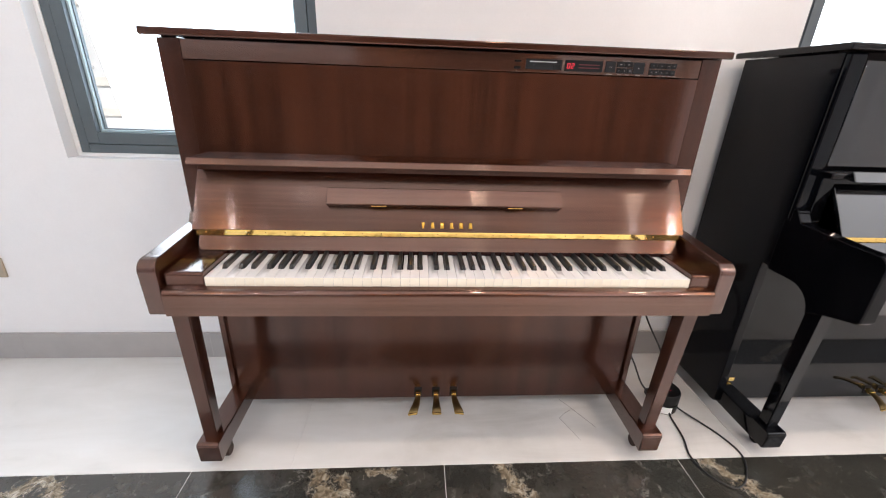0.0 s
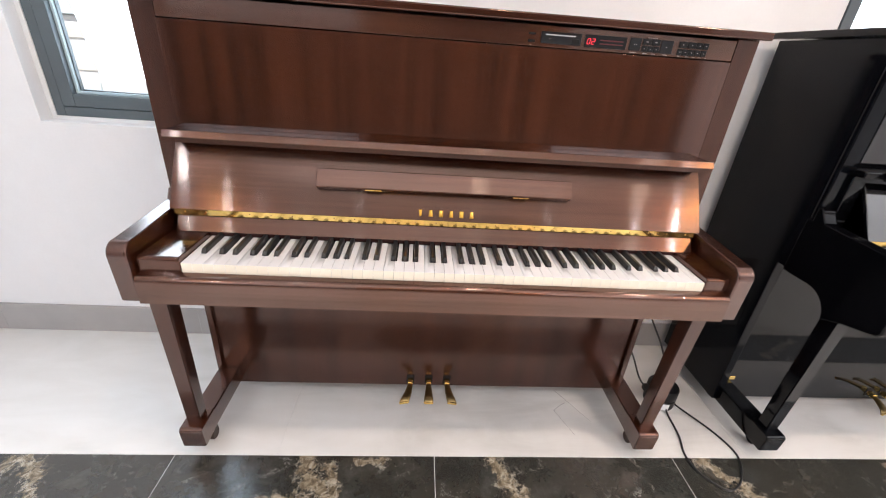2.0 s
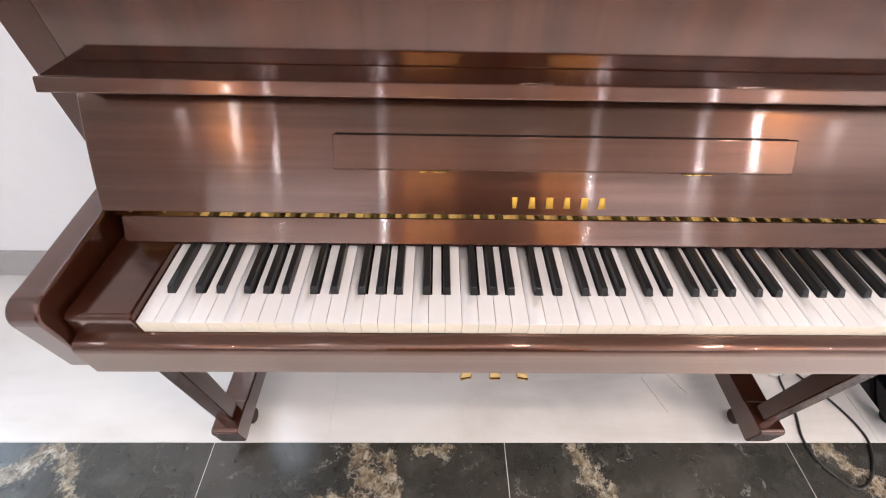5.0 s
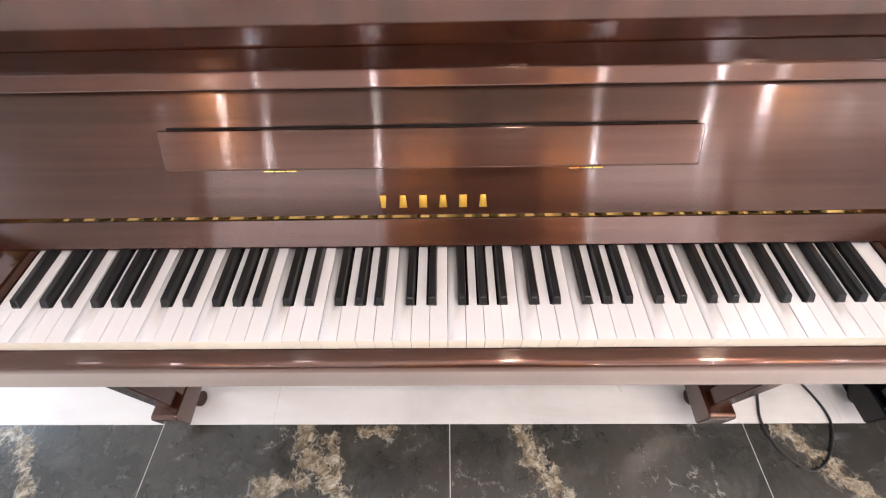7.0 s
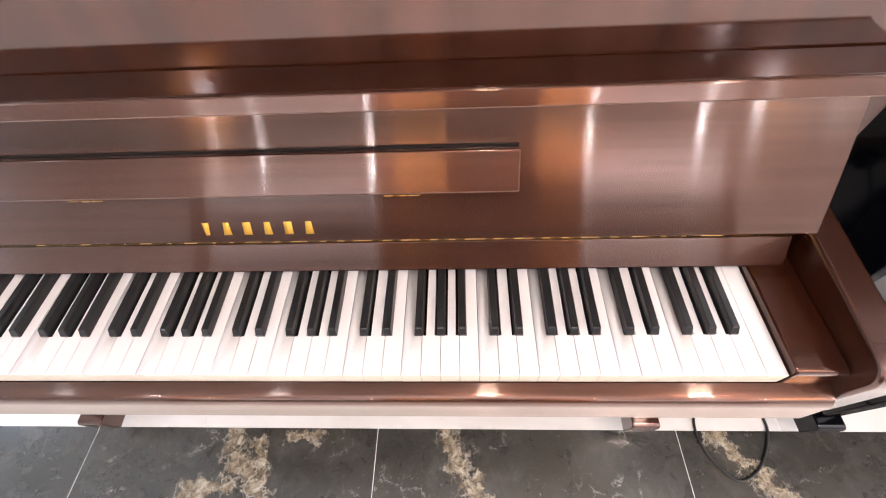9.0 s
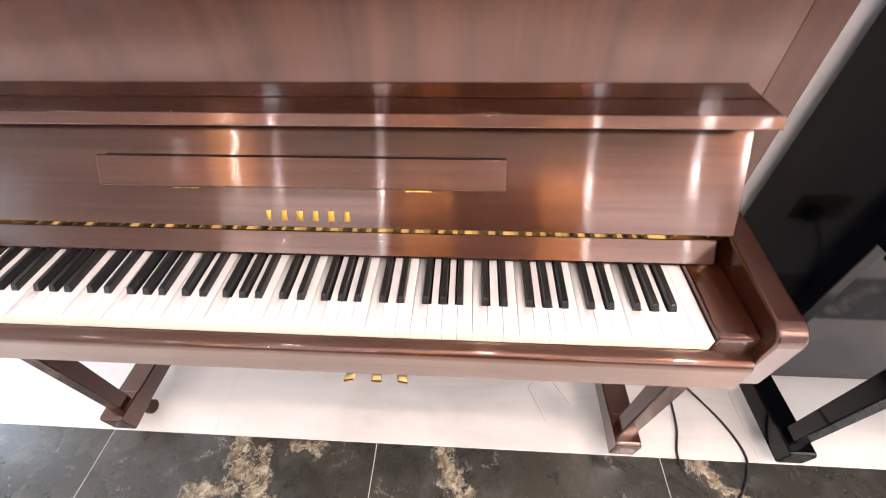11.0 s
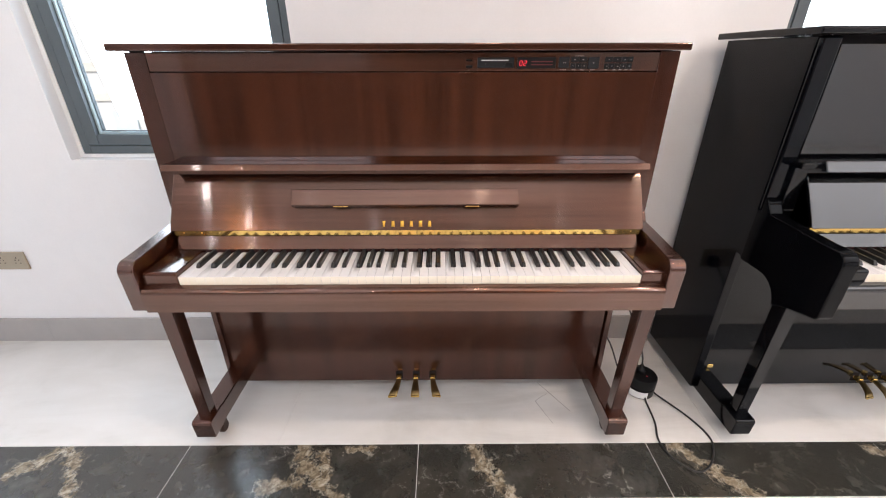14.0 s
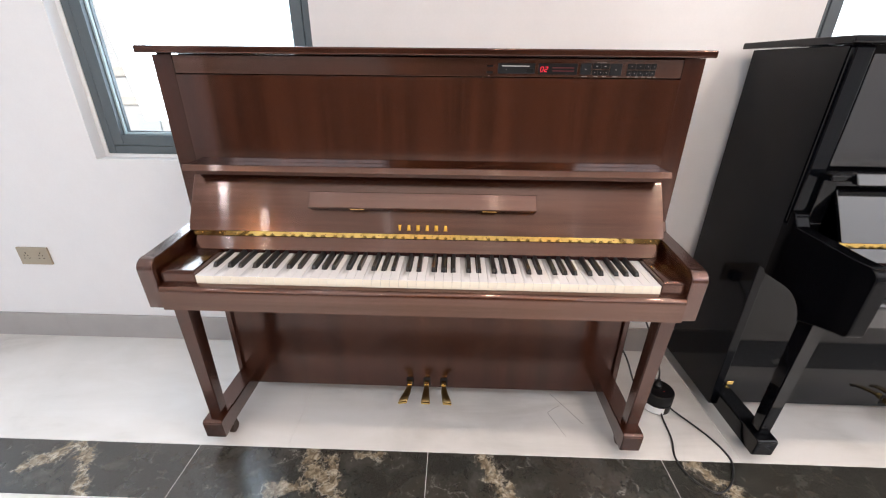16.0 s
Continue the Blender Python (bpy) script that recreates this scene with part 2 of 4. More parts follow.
def marble(veins):
    """Dark grey-green marble with broad cream and rust veins, laid along the given strokes, and fine white ones between them."""
    n = Nodes("dark_veined_marble")
    pos = n.tree.nodes.new("ShaderNodeNewGeometry").outputs["Position"]
    wob = n.node("TexNoise", 1, Vector=pos, Scale=17.0, Detail=9.0, Roughness=0.78)
    off = n.node("VectorMath", props={"operation": "SUBTRACT"}, i0=wob, i1=(0.5, 0.5, 0.5))
    off = n.node("VectorMath", props={"operation": "MULTIPLY"}, i0=off, i1=(0.13, 0.13, 0.0))
    p = n.node("VectorMath", props={"operation": "ADD"}, i0=pos, i1=off)
    cloud = n.noise(pos, 9.0, 9, 0.72, 0.25)
    base = n.ramp(cloud, (0.34, (0.020, 0.020, 0.017)), (0.54, (0.036, 0.036, 0.031)), (0.72, (0.080, 0.080, 0.070)))
    base = n.mix(n.ramp(n.noise(pos, 3.1, 5, 0.6), (0.42, (0, 0, 0)), (0.62, (0.6, 0.6, 0.6))), base, (0.040, 0.034, 0.026))
    # short white cracks in scattered clusters
    fine = n.node("TexVoronoi", props={"feature": "DISTANCE_TO_EDGE"}, Vector=p, Scale=7.0)
    mask = n.math("MULTIPLY", n.ramp(n.noise(pos, 5.0, 3), (0.50, (0, 0, 0)), (0.62, (1, 1, 1))), n.ramp(n.noise(pos, 26.0, 4), (0.44, (0, 0, 0)), (0.56, (0.75, 0.75, 0.75))))
    fleck = n.math("MULTIPLY", n.ramp(fine, (0.0, (1, 1, 1)), (0.014, (0, 0, 0))), mask)
    base = n.mix(fleck, base, (0.42, 0.41, 0.37))
    speck = n.math("MULTIPLY", n.ramp(n.noise(pos, 85.0, 5, 0.7), (0.60, (0, 0, 0)), (0.68, (0.5, 0.5, 0.5))), n.ramp(n.noise(pos, 6.5, 4), (0.48, (0, 0, 0)), (0.64, (1, 1, 1))))
    base = n.mix(speck, base, (0.30, 0.30, 0.26))
    total = None
    for ax, ay, bx, by, w in veins:
        ux, uy = bx - ax, by - ay
        ln = math.hypot(ux, uy)
        rel = n.node("VectorMath", props={"operation": "SUBTRACT"}, i0=p, i1=(ax, ay, 0))
        along = n.node("VectorMath", 1, props={"operation": "DOT_PRODUCT"}, i0=rel, i1=(ux / ln, uy / ln, 0))
        side = n.node("VectorMath", 1, props={"operation": "DOT_PRODUCT"}, i0=rel, i1=(-uy / ln, ux / ln, 0))
        over = n.math("MAXIMUM", n.math("SUBTRACT", along, ln), n.math("MULTIPLY", along, -1.0))
        over = n.math("MAXIMUM", over, 0.0)
        d = n.math("SQRT", n.math("ADD", n.math("MULTIPLY", side, side), n.math("MULTIPLY", over, over)))
        near = n.math("SUBTRACT", 1.0, n.math("DIVIDE", d, w * 1.35), clamp=True)
        total = near if total is None else n.math("MAXIMUM", total, near)
    rag = n.noise(pos, 30.0, 9, 0.78)
    # a torn body of tan and cream, with bright rims and threads round it
    body = n.math("MULTIPLY", total, n.math("ADD", n.math("MULTIPLY", rag, 3.4), -1.0))
    veincol = n.ramp(n.noise(pos, 38.0, 8, 0.75, 0.6), (0.34, (0.050, 0.040, 0.028)), (0.46, (0.16, 0.125, 0.080)), (0.56, (0.30, 0.25, 0.175)), (0.68, (0.55, 0.51, 0.43)))
    base = n.mix(n.ramp(body, (0.30, (0, 0, 0)), (0.48, (0.88, 0.88, 0.88))), base, veincol)
    web = n.node("TexVoronoi", props={"feature": "DISTANCE_TO_EDGE"}, Vector=p, Scale=19.0)
    thread = n.math("MULTIPLY", n.ramp(web, (0.0, (1, 1, 1)), (0.035, (0, 0, 0))), n.ramp(total, (0.02, (0, 0, 0)), (0.30, (0.85, 0.85, 0.85))))
    base = n.mix(thread, base, (0.46, 0.42, 0.34))
    return n.done(Base_Color=base, Roughness=n.math("ADD", n.math("MULTIPLY", rag, 0.10), 0.20), Specular_IOR_Level=1.0, Normal=n.bump(rag, 0.012, 0.002))


VEINS = [
    (-1.37, -0.03, -1.28, 0.045, 0.034), (-1.28, 0.045, -1.20, 0.05, 0.026), (-1.22, 0.05, -1.09, -0.13, 0.026), (-0.41, 0.075, -0.39, 0.0, 0.036),
    (-0.39, 0.0, -0.31, -0.06, 0.040), (-0.50, -0.08, -0.40, -0.05, 0.032), (-0.33, 0.04, -0.31, -0.06, 0.024), (-0.25, 0.058, -0.17, 0.066, 0.016), (-0.33, -0.06, -0.24, -0.12, 0.028),
    (0.185, 0.08, 0.225, -0.01, 0.026), (0.225, -0.01, 0.30, -0.12, 0.030), (0.90, 0.075, 0.97, -0.005, 0.030),
    (0.97, -0.005, 1.09, -0.13, 0.032), (1.60, 0.05, 1.85, -0.08, 0.02),
]
marble_mat = marble(VEINS)
stone_mat = floor_stone()
grout = plain("white_grout", (0.66, 0.65, 0.63), 0.8, 0.0, 0.05, 60)
skirting = plain("grey_stone_skirting", (0.36, 0.345, 0.335), 0.3, 0.0, 0.10, 9, 0.01)

# ---- mesh helpers ----


def round_off(bm, width):
    """Narrow faces are shaded smooth, broad ones flat."""
    for f in bm.faces:
        f.smooth = f.calc_area() / max(e.calc_length() for e in f.edges) < width


def box(x0, x1, y0, y1, z0, z1, bev=0.003, seg=2):
    bm = bmesh.new()
    bmesh.ops.create_cube(bm, size=1)
    for v in bm.verts:
        v.co = ((x0 + x1) / 2 + v.co.x * (x1 - x0), (y0 + y1) / 2 + v.co.y * (y1 - y0), (z0 + z1) / 2 + v.co.z * (z1 - z0))
    if bev:
        bmesh.ops.bevel(bm, geom=bm.edges[:], offset=bev, segments=seg, affect="EDGES", profile=0.5)
        round_off(bm, 1.7 * bev)
    return bm


def slab_x(prof, x0, x1, bev=0.002, seg=2):
    """A (y, z) outline drawn out along x."""
    bm = bmesh.new()
    a = [bm.verts.new((x0, y, z)) for y, z in prof]
    b = [bm.verts.new((x1, y, z)) for y, z in prof]
    bm.faces.new(a), bm.faces.new(b[::-1])
    k = len(prof)
    for i in range(k):
        bm.faces.new((a[i], b[i], b[(i + 1) % k], a[(i + 1) % k]))
    bmesh.ops.recalc_face_normals(bm, faces=bm.faces[:])
    if bev:
        sharp = [e for e in bm.edges if len(e.link_faces) == 2 and e.calc_face_angle(0) > 0.6]
        bmesh.ops.bevel(bm, geom=sharp, offset=bev, segments=seg, affect="EDGES", profile=0.5)
    round_off(bm, max(1.7 * bev, 0.019))
    return bm


def slab_z(prof, z0, z1, bev=0.0, seg=1):
    """An (x, y) outline drawn up along z."""
    bm = slab_x([(p[0], p[1]) for p in prof], z0, z1, bev, seg)
    for v in bm.verts:
        v.co = (v.co.y, v.co.z, v.co.x)
    bmesh.ops.recalc_face_normals(bm, faces=bm.faces[:])
    return bm


def lathe(prof, seg=32):
    """An (r, z) outline turned round the z axis."""
    bm = bmesh.new()
    rings = [[bm.verts.new((r * math.cos(2 * math.pi * i / seg), r * math.sin(2 * math.pi * i / seg), z)) for i in range(seg)] for r, z in prof]
    for lo, hi in zip(rings, rings[1:]):
        for i in range(seg):
            bm.faces.new((lo[i], lo[(i + 1) % seg], hi[(i + 1) % seg], hi[i]))
    for f in bm.faces:
        f.smooth = True
    bm.faces.new(rings[0][::-1]), bm.faces.new(rings[-1])
    bmesh.ops.recalc_face_normals(bm, faces=bm.faces[:])
    return bm


def tube(points, r, seg=8, smooth=6):
    """A round cable along a smooth line through the points."""
    pts = [Vector(p) for p in points]
    ext = [pts[0] * 2 - pts[1]] + pts + [pts[-1] * 2 - pts[-2]]
    line = []
    for i in range(1, len(ext) - 2):
        a, b, c, d = ext[i - 1:i + 3]
        for j in range(smooth):
            t = j / smooth
            line.append(0.5 * (2 * b + (c - a) * t + (2 * a - 5 * b + 4 * c - d) * t * t + (3 * b - a - 3 * c + d) * t ** 3))
    line.append(pts[-1])
    bm, rings = bmesh.new(), []
    for i, p in enumerate(line):
        way = (line[min(i + 1, len(line) - 1)] - line[max(i - 1, 0)]).normalized()
        u = way.orthogonal().normalized() if not rings else (u - way * u.dot(way)).normalized()
        w = way.cross(u)
        rings.append([bm.verts.new(p + r * (math.cos(2 * math.pi * k / seg) * u + math.sin(2 * math.pi * k / seg) * w)) for k in range(seg)])
    for lo, hi in zip(rings, rings[1:]):
        for k in range(seg):
            bm.faces.new((lo[k], lo[(k + 1) % seg], hi[(k + 1) % seg], hi[k]))
    for f in bm.faces:
        f.smooth = True
    bm.faces.new(rings[0][::-1]), bm.faces.new(rings[-1])
    bmesh.ops.recalc_face_normals(bm, faces=bm.faces[:])
    return bm


def moved(bm, m):
    bmesh.ops.transform(bm, matrix=m, verts=bm.verts[:])
    return bm


def mesh_of(name, bm, mats, smooth=False):
    if bm.calc_volume(signed=True) < 0:
        bmesh.ops.reverse_faces(bm, faces=bm.faces[:])
    if smooth:
        for e in bm.edges:
            e.smooth = len(e.link_faces) == 2 and all(f.smooth for f in e.link_faces) and e.calc_face_angle(0) < 0.7
            if e.smooth and e.calc_face_angle(0) > 0.12:
                a, b = sorted(f.calc_area() for f in e.link_faces)
                e.smooth = b < 6 * a
    me = bpy.data.meshes.new(name)
    bm.to_mesh(me)
    bm.free()
    for m in mats if isinstance(mats, (list, tuple)) else [mats]:
        me.materials.append(m)
    return me


def link(ob, parent):
    if parent is not None:
        ob.parent = parent
        if parent.type == "EMPTY":
            ob.matrix_parent_inverse = Matrix.Translation(-parent.location)
    return ob


def part(name, bm, mat, parent, label="", smooth=True):
    ob = link(new(name, mesh_of(name, bm, mat, smooth)), parent)
    return tagged(ob, label) if label else ob


def thing(name, bm, mat, label, category, group="", kind="", smooth=True):
    return tagged(new(name, mesh_of(name, bm, mat, smooth)), label, category, group, kind)


def root(name, x, y, z, label, category, group="", kind=""):
    e = new(name)
    e.location, e.empty_display_size = (x, y, z), 0.1
    return tagged(e, label, category, group, kind)


# ---- the room ----
WALL, FRONT = 0.69, -4.9
WEST, EAST = -5.5, 7.0


def wall_with_holes(name, x0, x1, y0, y1, z1, holes, mat, label, across=False):
    """A wall along x (along y if across), from y0 to y1 thick, with rectangular openings (x0, x1, z0, z1) through it."""
    bm = bmesh.new()
    xs = sorted({x0, x1, *[h[0] for h in holes], *[h[1] for h in holes]})
    zs = sorted({0.0, z1, *[h[2] for h in holes], *[h[3] for h in holes]})
    for xa, xb in zip(xs, xs[1:]):
        for za, zb in zip(zs, zs[1:]):
            if any(h[0] <= xa and xb <= h[1] and h[2] <= za and zb <= h[3] for h in holes):
                continue
            piece = box(xa, xb, y0, y1, za, zb, 0)
            me = bpy.data.meshes.new("piece")
            piece.to_mesh(me)
            piece.free()
            bm.from_mesh(me)
            bpy.data.meshes.remove(me)
    bmesh.ops.remove_doubles(bm, verts=bm.verts[:], dist=1e-5)
    seen = {}
    for f in bm.faces:
        seen.setdefault(tuple(round(c, 4) for c in f.calc_center_median()), []).append(f)
    bmesh.ops.delete(bm, geom=[f for fs in seen.values() if len(fs) > 1 for f in fs], context="FACES_ONLY")
    if across:
        for v in bm.verts:
            v.co = (v.co.y, v.co.x, v.co.z)
    return thing(name, bm, mat, label, "wall", kind="structure", smooth=False)


# third opening lies out of view, assumed from the even spacing
WIN = [(-1.400, -0.452, 0.888, 2.45), (1.312, 2.27, 0.888, 2.45), (-4.152, -3.184, 0.888, 2.45)]
wall_with_holes("wall_north", WEST, EAST, WALL, WALL + 0.22, CEIL, WIN, paint, "white painted wall with three window openings, the third assumed")
# unseen high openings, added to put bright patches into the reflections
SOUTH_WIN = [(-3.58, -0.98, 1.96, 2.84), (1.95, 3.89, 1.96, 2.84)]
south = wall_with_holes("wall_south", WEST, EAST, FRONT - 0.2, FRONT, CEIL, SOUTH_WIN, paint, "unseen white wall, dark panels and high windows added for reflections")
# unseen panels, added to give the piano's reflections dark and orange areas
for pa, pb, pm in ((-3.6, -2.2, None), (-2.2, -0.95, None), (-0.95, -0.45, timber), (-0.45, 1.35, black_panel), (1.35, 1.95, timber), (1.95, 3.9, None)):
    part("panel", box(pa + 0.002, pb - 0.002, FRONT, FRONT + 0.03, 0.0, 1.95, 0.002, 1), dark_panel, south, smooth=False)
    if pm:
        part("upper_panel", box(pa + 0.002, pb - 0.002, FRONT, FRONT + 0.03, 1.954, CEIL - 0.02, 0.002, 1), pm, south, smooth=False)
# unseen opening, added as the source of cool light from the left
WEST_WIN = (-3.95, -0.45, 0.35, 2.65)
wall_with_holes("wall_west", FRONT, WALL, WEST - 0.2, WEST, CEIL, [WEST_WIN], paint, "white painted side wall with an added wide window, out of view", True)


def plain_window(name, a, b, z0, z1, at, across):
    """A plain grey frame with one pane, in the opening from a to b of a wall at y = at (x = at if across)."""
    spot = (at, (a + b) / 2, z0) if across else ((a + b) / 2, at, z0)
    w = root(name, *spot, "wide grey window out of view, added for daylight", "window", kind="structure")

    def put(nm, p, q, za, zb, da, db, mat):
        return part(nm, box(at + da, at + db, p, q, za, zb, 0.002, 1) if across else box(p, q, at + da, at + db, za, zb, 0.002, 1), mat, w, smooth=False)

    for p, q, za, zb in ((a, a + 0.05, z0, z1), (b - 0.05, b, z0, z1), (a + 0.05, b - 0.05, z0, z0 + 0.05), (a + 0.05, b - 0.05, z1 - 0.05, z1)):
        put("window_frame", p, q, za, zb, -0.15, -0.10, alu)
    put("pane", a + 0.05, b - 0.05, z0 + 0.05, z1 - 0.05, -0.128, -0.122, pane_glass).visible_shadow = False


thing("wall_east", box(EAST, EAST + 0.2, FRONT, WALL, 0, CEIL, 0), paint, "white painted side wall", "wall", kind="structure", smooth=False)
thing("ceiling", box(WEST - 0.2, EAST + 0.2, FRONT - 0.2, WALL + 0.22, CEIL, CEIL + 0.15, 0), ceiling_paint, "flat white painted ceiling", "ceiling", kind="structure", smooth=False)
sk = root("baseboard", 0, WALL, 0, "polished grey stone skirting along the white wall", "baseboard", kind="structure")
x = WEST
for x1 in (-4.5, -3.42, -2.62, -1.82, -1.02, -0.22, 0.58, 1.38, 2.18, 2.98, 3.78, 4.6, 5.4, 6.2, EAST):
    part("skirting_piece", box(x + 0.0002, x1 - 0.0002, WALL - 0.012, WALL - 0.0005, 0.0, 0.128, 0.0006, 1), skirting, sk)
    x = x1


def window(name, x0, x1, z0, z1, label):
    """A grey aluminium window: outer frame, sash, pale seal and panes."""
    y0, y1 = 0.738, 0.80
    w = root(name, (x0 + x1) / 2, y0, z0, label, "window", kind="structure")
    fr, sa, se = 0.032, 0.042, 0.009

    def ring(nm, a, b, c, d, t, ya, yb, mat):
        for q, (xa, xb, za, zb) in enumerate(((a, a + t, c, d), (b - t, b, c, d), (a + t, b - t, c, c + t), (a + t, b - t, d - t, d))):
            part(nm, box(xa, xb, ya, yb, za, zb, 0.0015, 1), mat, w, smooth=False)

    ring("window_frame", x0, x1, z0, z1, fr, y0 + 0.003, y1, alu)
    ring("sash", x0 + fr + 0.002, x1 - fr - 0.002, z0 + fr + 0.002, z1 - fr - 0.002, sa, y0, y1, alu)
    g = fr + sa + 0.002
    ring("seal", x0 + g, x1 - g, z0 + g, z1 - g, se, y0 + 0.02, y1 - 0.015, gasket)
    ring("gasket", x0 + g + se - 0.0005, x1 - g - se + 0.0005, z0 + g + se - 0.0005, z1 - g - se + 0.0005, 0.004, y0 + 0.029, y0 + 0.045, alu)
    pane = part("pane", box(x0 + g + se, x1 - g - se, y0 + 0.036, y0 + 0.042, z0 + g + se, z1 - g - se, 0), pane_glass, w, smooth=False)
    pane.visible_shadow = False
    for xa, xb, za, zb in ((x0 - 0.017, x0 - 0.0003, z0 - 0.013, z1 + 0.005), (x1 + 0.0003, x1 + 0.008, z0 - 0.013, z1 + 0.005)):
        part("reveal_fill", box(xa, xb, y0 + 0.001, y1, za, zb, 0), reveal_paint, w, smooth=False)
    part("window_sill", box(x0, x1, y0 + 0.001, y1, z0 - 0.0135, z0 - 0.0003, 0), reveal_paint, w, "white painted sill", smooth=False)
    return w


# frames and panes for the unseen openings added to the south and west
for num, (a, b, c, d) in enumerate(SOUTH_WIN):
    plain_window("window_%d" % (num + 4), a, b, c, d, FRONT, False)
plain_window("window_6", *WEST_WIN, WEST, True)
for num, (a, b, c, d) in enumerate(WIN):
    window("window_%d" % (num + 1), a + 0.018, b - 0.009, c + 0.014, d - 0.006, "grey aluminium window with a clear pane in a white reveal")


def wall_socket(x, z, label):
    s = root("wall_socket", x, WALL, z, label, "socket", "wall sockets")
    pl = part("face_plate", box(x - 0.072, x + 0.072, WALL - 0.010, WALL - 0.0005, z - 0.043, z + 0.043, 0.003), socket_plate, s)
    for k in (-0.034, 0.034):
        for dx, dz, w, h in ((0, 0.016, 0.003, 0.006), (-0.011, -0.010, 0.006, 0.0025), (0.011, -0.010, 0.006, 0.0025), (-0.008, 0.004, 0.0025, 0.005), (0.008, 0.004, 0.0025, 0.005)):
            part("slot", box(x + k + dx - w / 2, x + k + dx + w / 2, WALL - 0.0112, WALL - 0.0098, z + dz - h / 2, z + dz + h / 2, 0), dark_gap, pl, smooth=False)
    return s


wall_socket(-1.842, 0.440, "champagne double wall socket on the white wall, empty")
wall_socket(0.83, 0.440, "champagne double wall socket with a black plug in it")

# ceiling downlights
for sx, sy in SPOTS:
    d = root("downlight", sx, sy, CEIL, "round white recessed ceiling downlight, lit", "lamp", "ceiling downlights")
    part("trim_ring", moved(lathe([(0.058, -0.008), (0.075, -0.006), (0.078, -0.0005), (0.058, -0.0005)]), pose(sx, sy, CEIL)), reveal_paint, d)
    part("lamp_disc", moved(lathe([(0.057, -0.006), (0.057, -0.0015)]), pose(sx, sy, CEIL)), lamp_face, d)

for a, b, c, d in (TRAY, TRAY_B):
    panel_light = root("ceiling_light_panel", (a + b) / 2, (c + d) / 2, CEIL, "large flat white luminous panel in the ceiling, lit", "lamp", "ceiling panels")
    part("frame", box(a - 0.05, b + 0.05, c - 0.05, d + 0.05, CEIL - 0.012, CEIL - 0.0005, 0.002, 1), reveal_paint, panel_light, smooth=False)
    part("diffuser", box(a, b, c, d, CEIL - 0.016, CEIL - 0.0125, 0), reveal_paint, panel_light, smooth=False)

# ---- the uprights ----
PITCH = 1.227 / 52
KEY_Z = 0.735
LETTER = "ABCDEFG"
CUT = {"A": (0.0085, 0.0050), "B": (0.0082, 0.0), "C": (0.0, 0.0090), "D": (0.0052, 0.0052), "E": (0.0090, 0.0), "F": (0.0, 0.0098), "G": (0.0050, 0.0080)}
BLACK_AT = {"A": 0.0036, "C": -0.0032, "D": 0.0032, "F": -0.0042, "G": 0.0}
key_mesh = {}


def white_key_mesh(left, right):
    """One white key with its head and its narrower tail between the black ones; origin at the front left corner of its top."""
    if (left, right) not in key_mesh:
        g, w, h, tail = 0.0003, PITCH, 0.0505, 0.150
        out = [(g, 0), (w - g, 0), (w - g, h)]
        if right:
            out += [(w - right, h), (w - right, tail)]
        else:
            out += [(w - g, tail)]
        out += [(left or g, tail)]
        if left:
            out += [(left, h), (g, h)]
        else:
            pass
        bm = slab_z(out, -0.0235, 0.0)
        top = [e for e in bm.edges if all(abs(v.co.z) < 1e-6 for v in e.verts) and all(v.co.y < tail - 0.001 for v in e.verts)]
        bmesh.ops.bevel(bm, geom=top, offset=0.0004, segments=1, affect="EDGES")
        bm.normal_update()
        for f in bm.faces:
            if f.normal.y < -0.9:
                f.material_index = 1
        key_mesh[(left, right)] = mesh_of("white_key", bm, [ivory, key_front])
    return key_mesh[(left, right)]


def black_key_mesh():
    """A sharp: sides that draw in, a sloping front; origin at the middle of its foot."""
    if "black" not in key_mesh:
        bm = bmesh.new()
        low = [bm.verts.new(p) for p in ((-0.0056, 0, -0.008), (0.0056, 0, -0.008), (0.0056, 0.096, -0.008), (-0.0056, 0.096, -0.008))]
        mid = [bm.verts.new(p) for p in ((-0.0054, 0.0006, 0.0035), (0.0054, 0.0006, 0.0035), (0.0054, 0.096, 0.0035), (-0.0054, 0.096, 0.0035))]
        top = [bm.verts.new(p) for p in ((-0.0044, 0.0055, 0.0118), (0.0044, 0.0055, 0.0118), (0.0046, 0.096, 0.0122), (-0.0046, 0.096, 0.0122))]
        for a, b in ((low, mid), (mid, top)):
            for i in range(4):
                bm.faces.new((a[i], a[(i + 1) % 4], b[(i + 1) % 4], b[i]))
        bm.faces.new(top)
        bmesh.ops.recalc_face_normals(bm, faces=bm.faces[:])
        edge = [e for e in bm.edges if any(v in top for v in e.verts) and e.is_manifold]
        bmesh.ops.bevel(bm, geom=edge, offset=0.0009, segments=1, affect="EDGES")
        key_mesh["black"] = mesh_of("black_key", bm, ebony, True)
    return key_mesh["black"]


def keyboard(cx, piano):
    x0 = cx - 26 * PITCH
    for i in range(52):
        n = LETTER[i % 7]
        left, right = CUT[n]
        if i == 0:
            left = 0.0
        if i == 51:
            right = 0.0
        k = link(new("white_key", white_key_mesh(left, right)), piano)
        k.location = (x0 + i * PITCH, 0.0, KEY_Z + random.uniform(-0.0004, 0.0003))
        if n in BLACK_AT and i < 51:
            s = link(new("black_key", black_key_mesh()), piano)
            s.location = (x0 + (i + 1) * PITCH + BLACK_AT[n], 0.0495, KEY_Z + random.uniform(-0.0003, 0.0003))


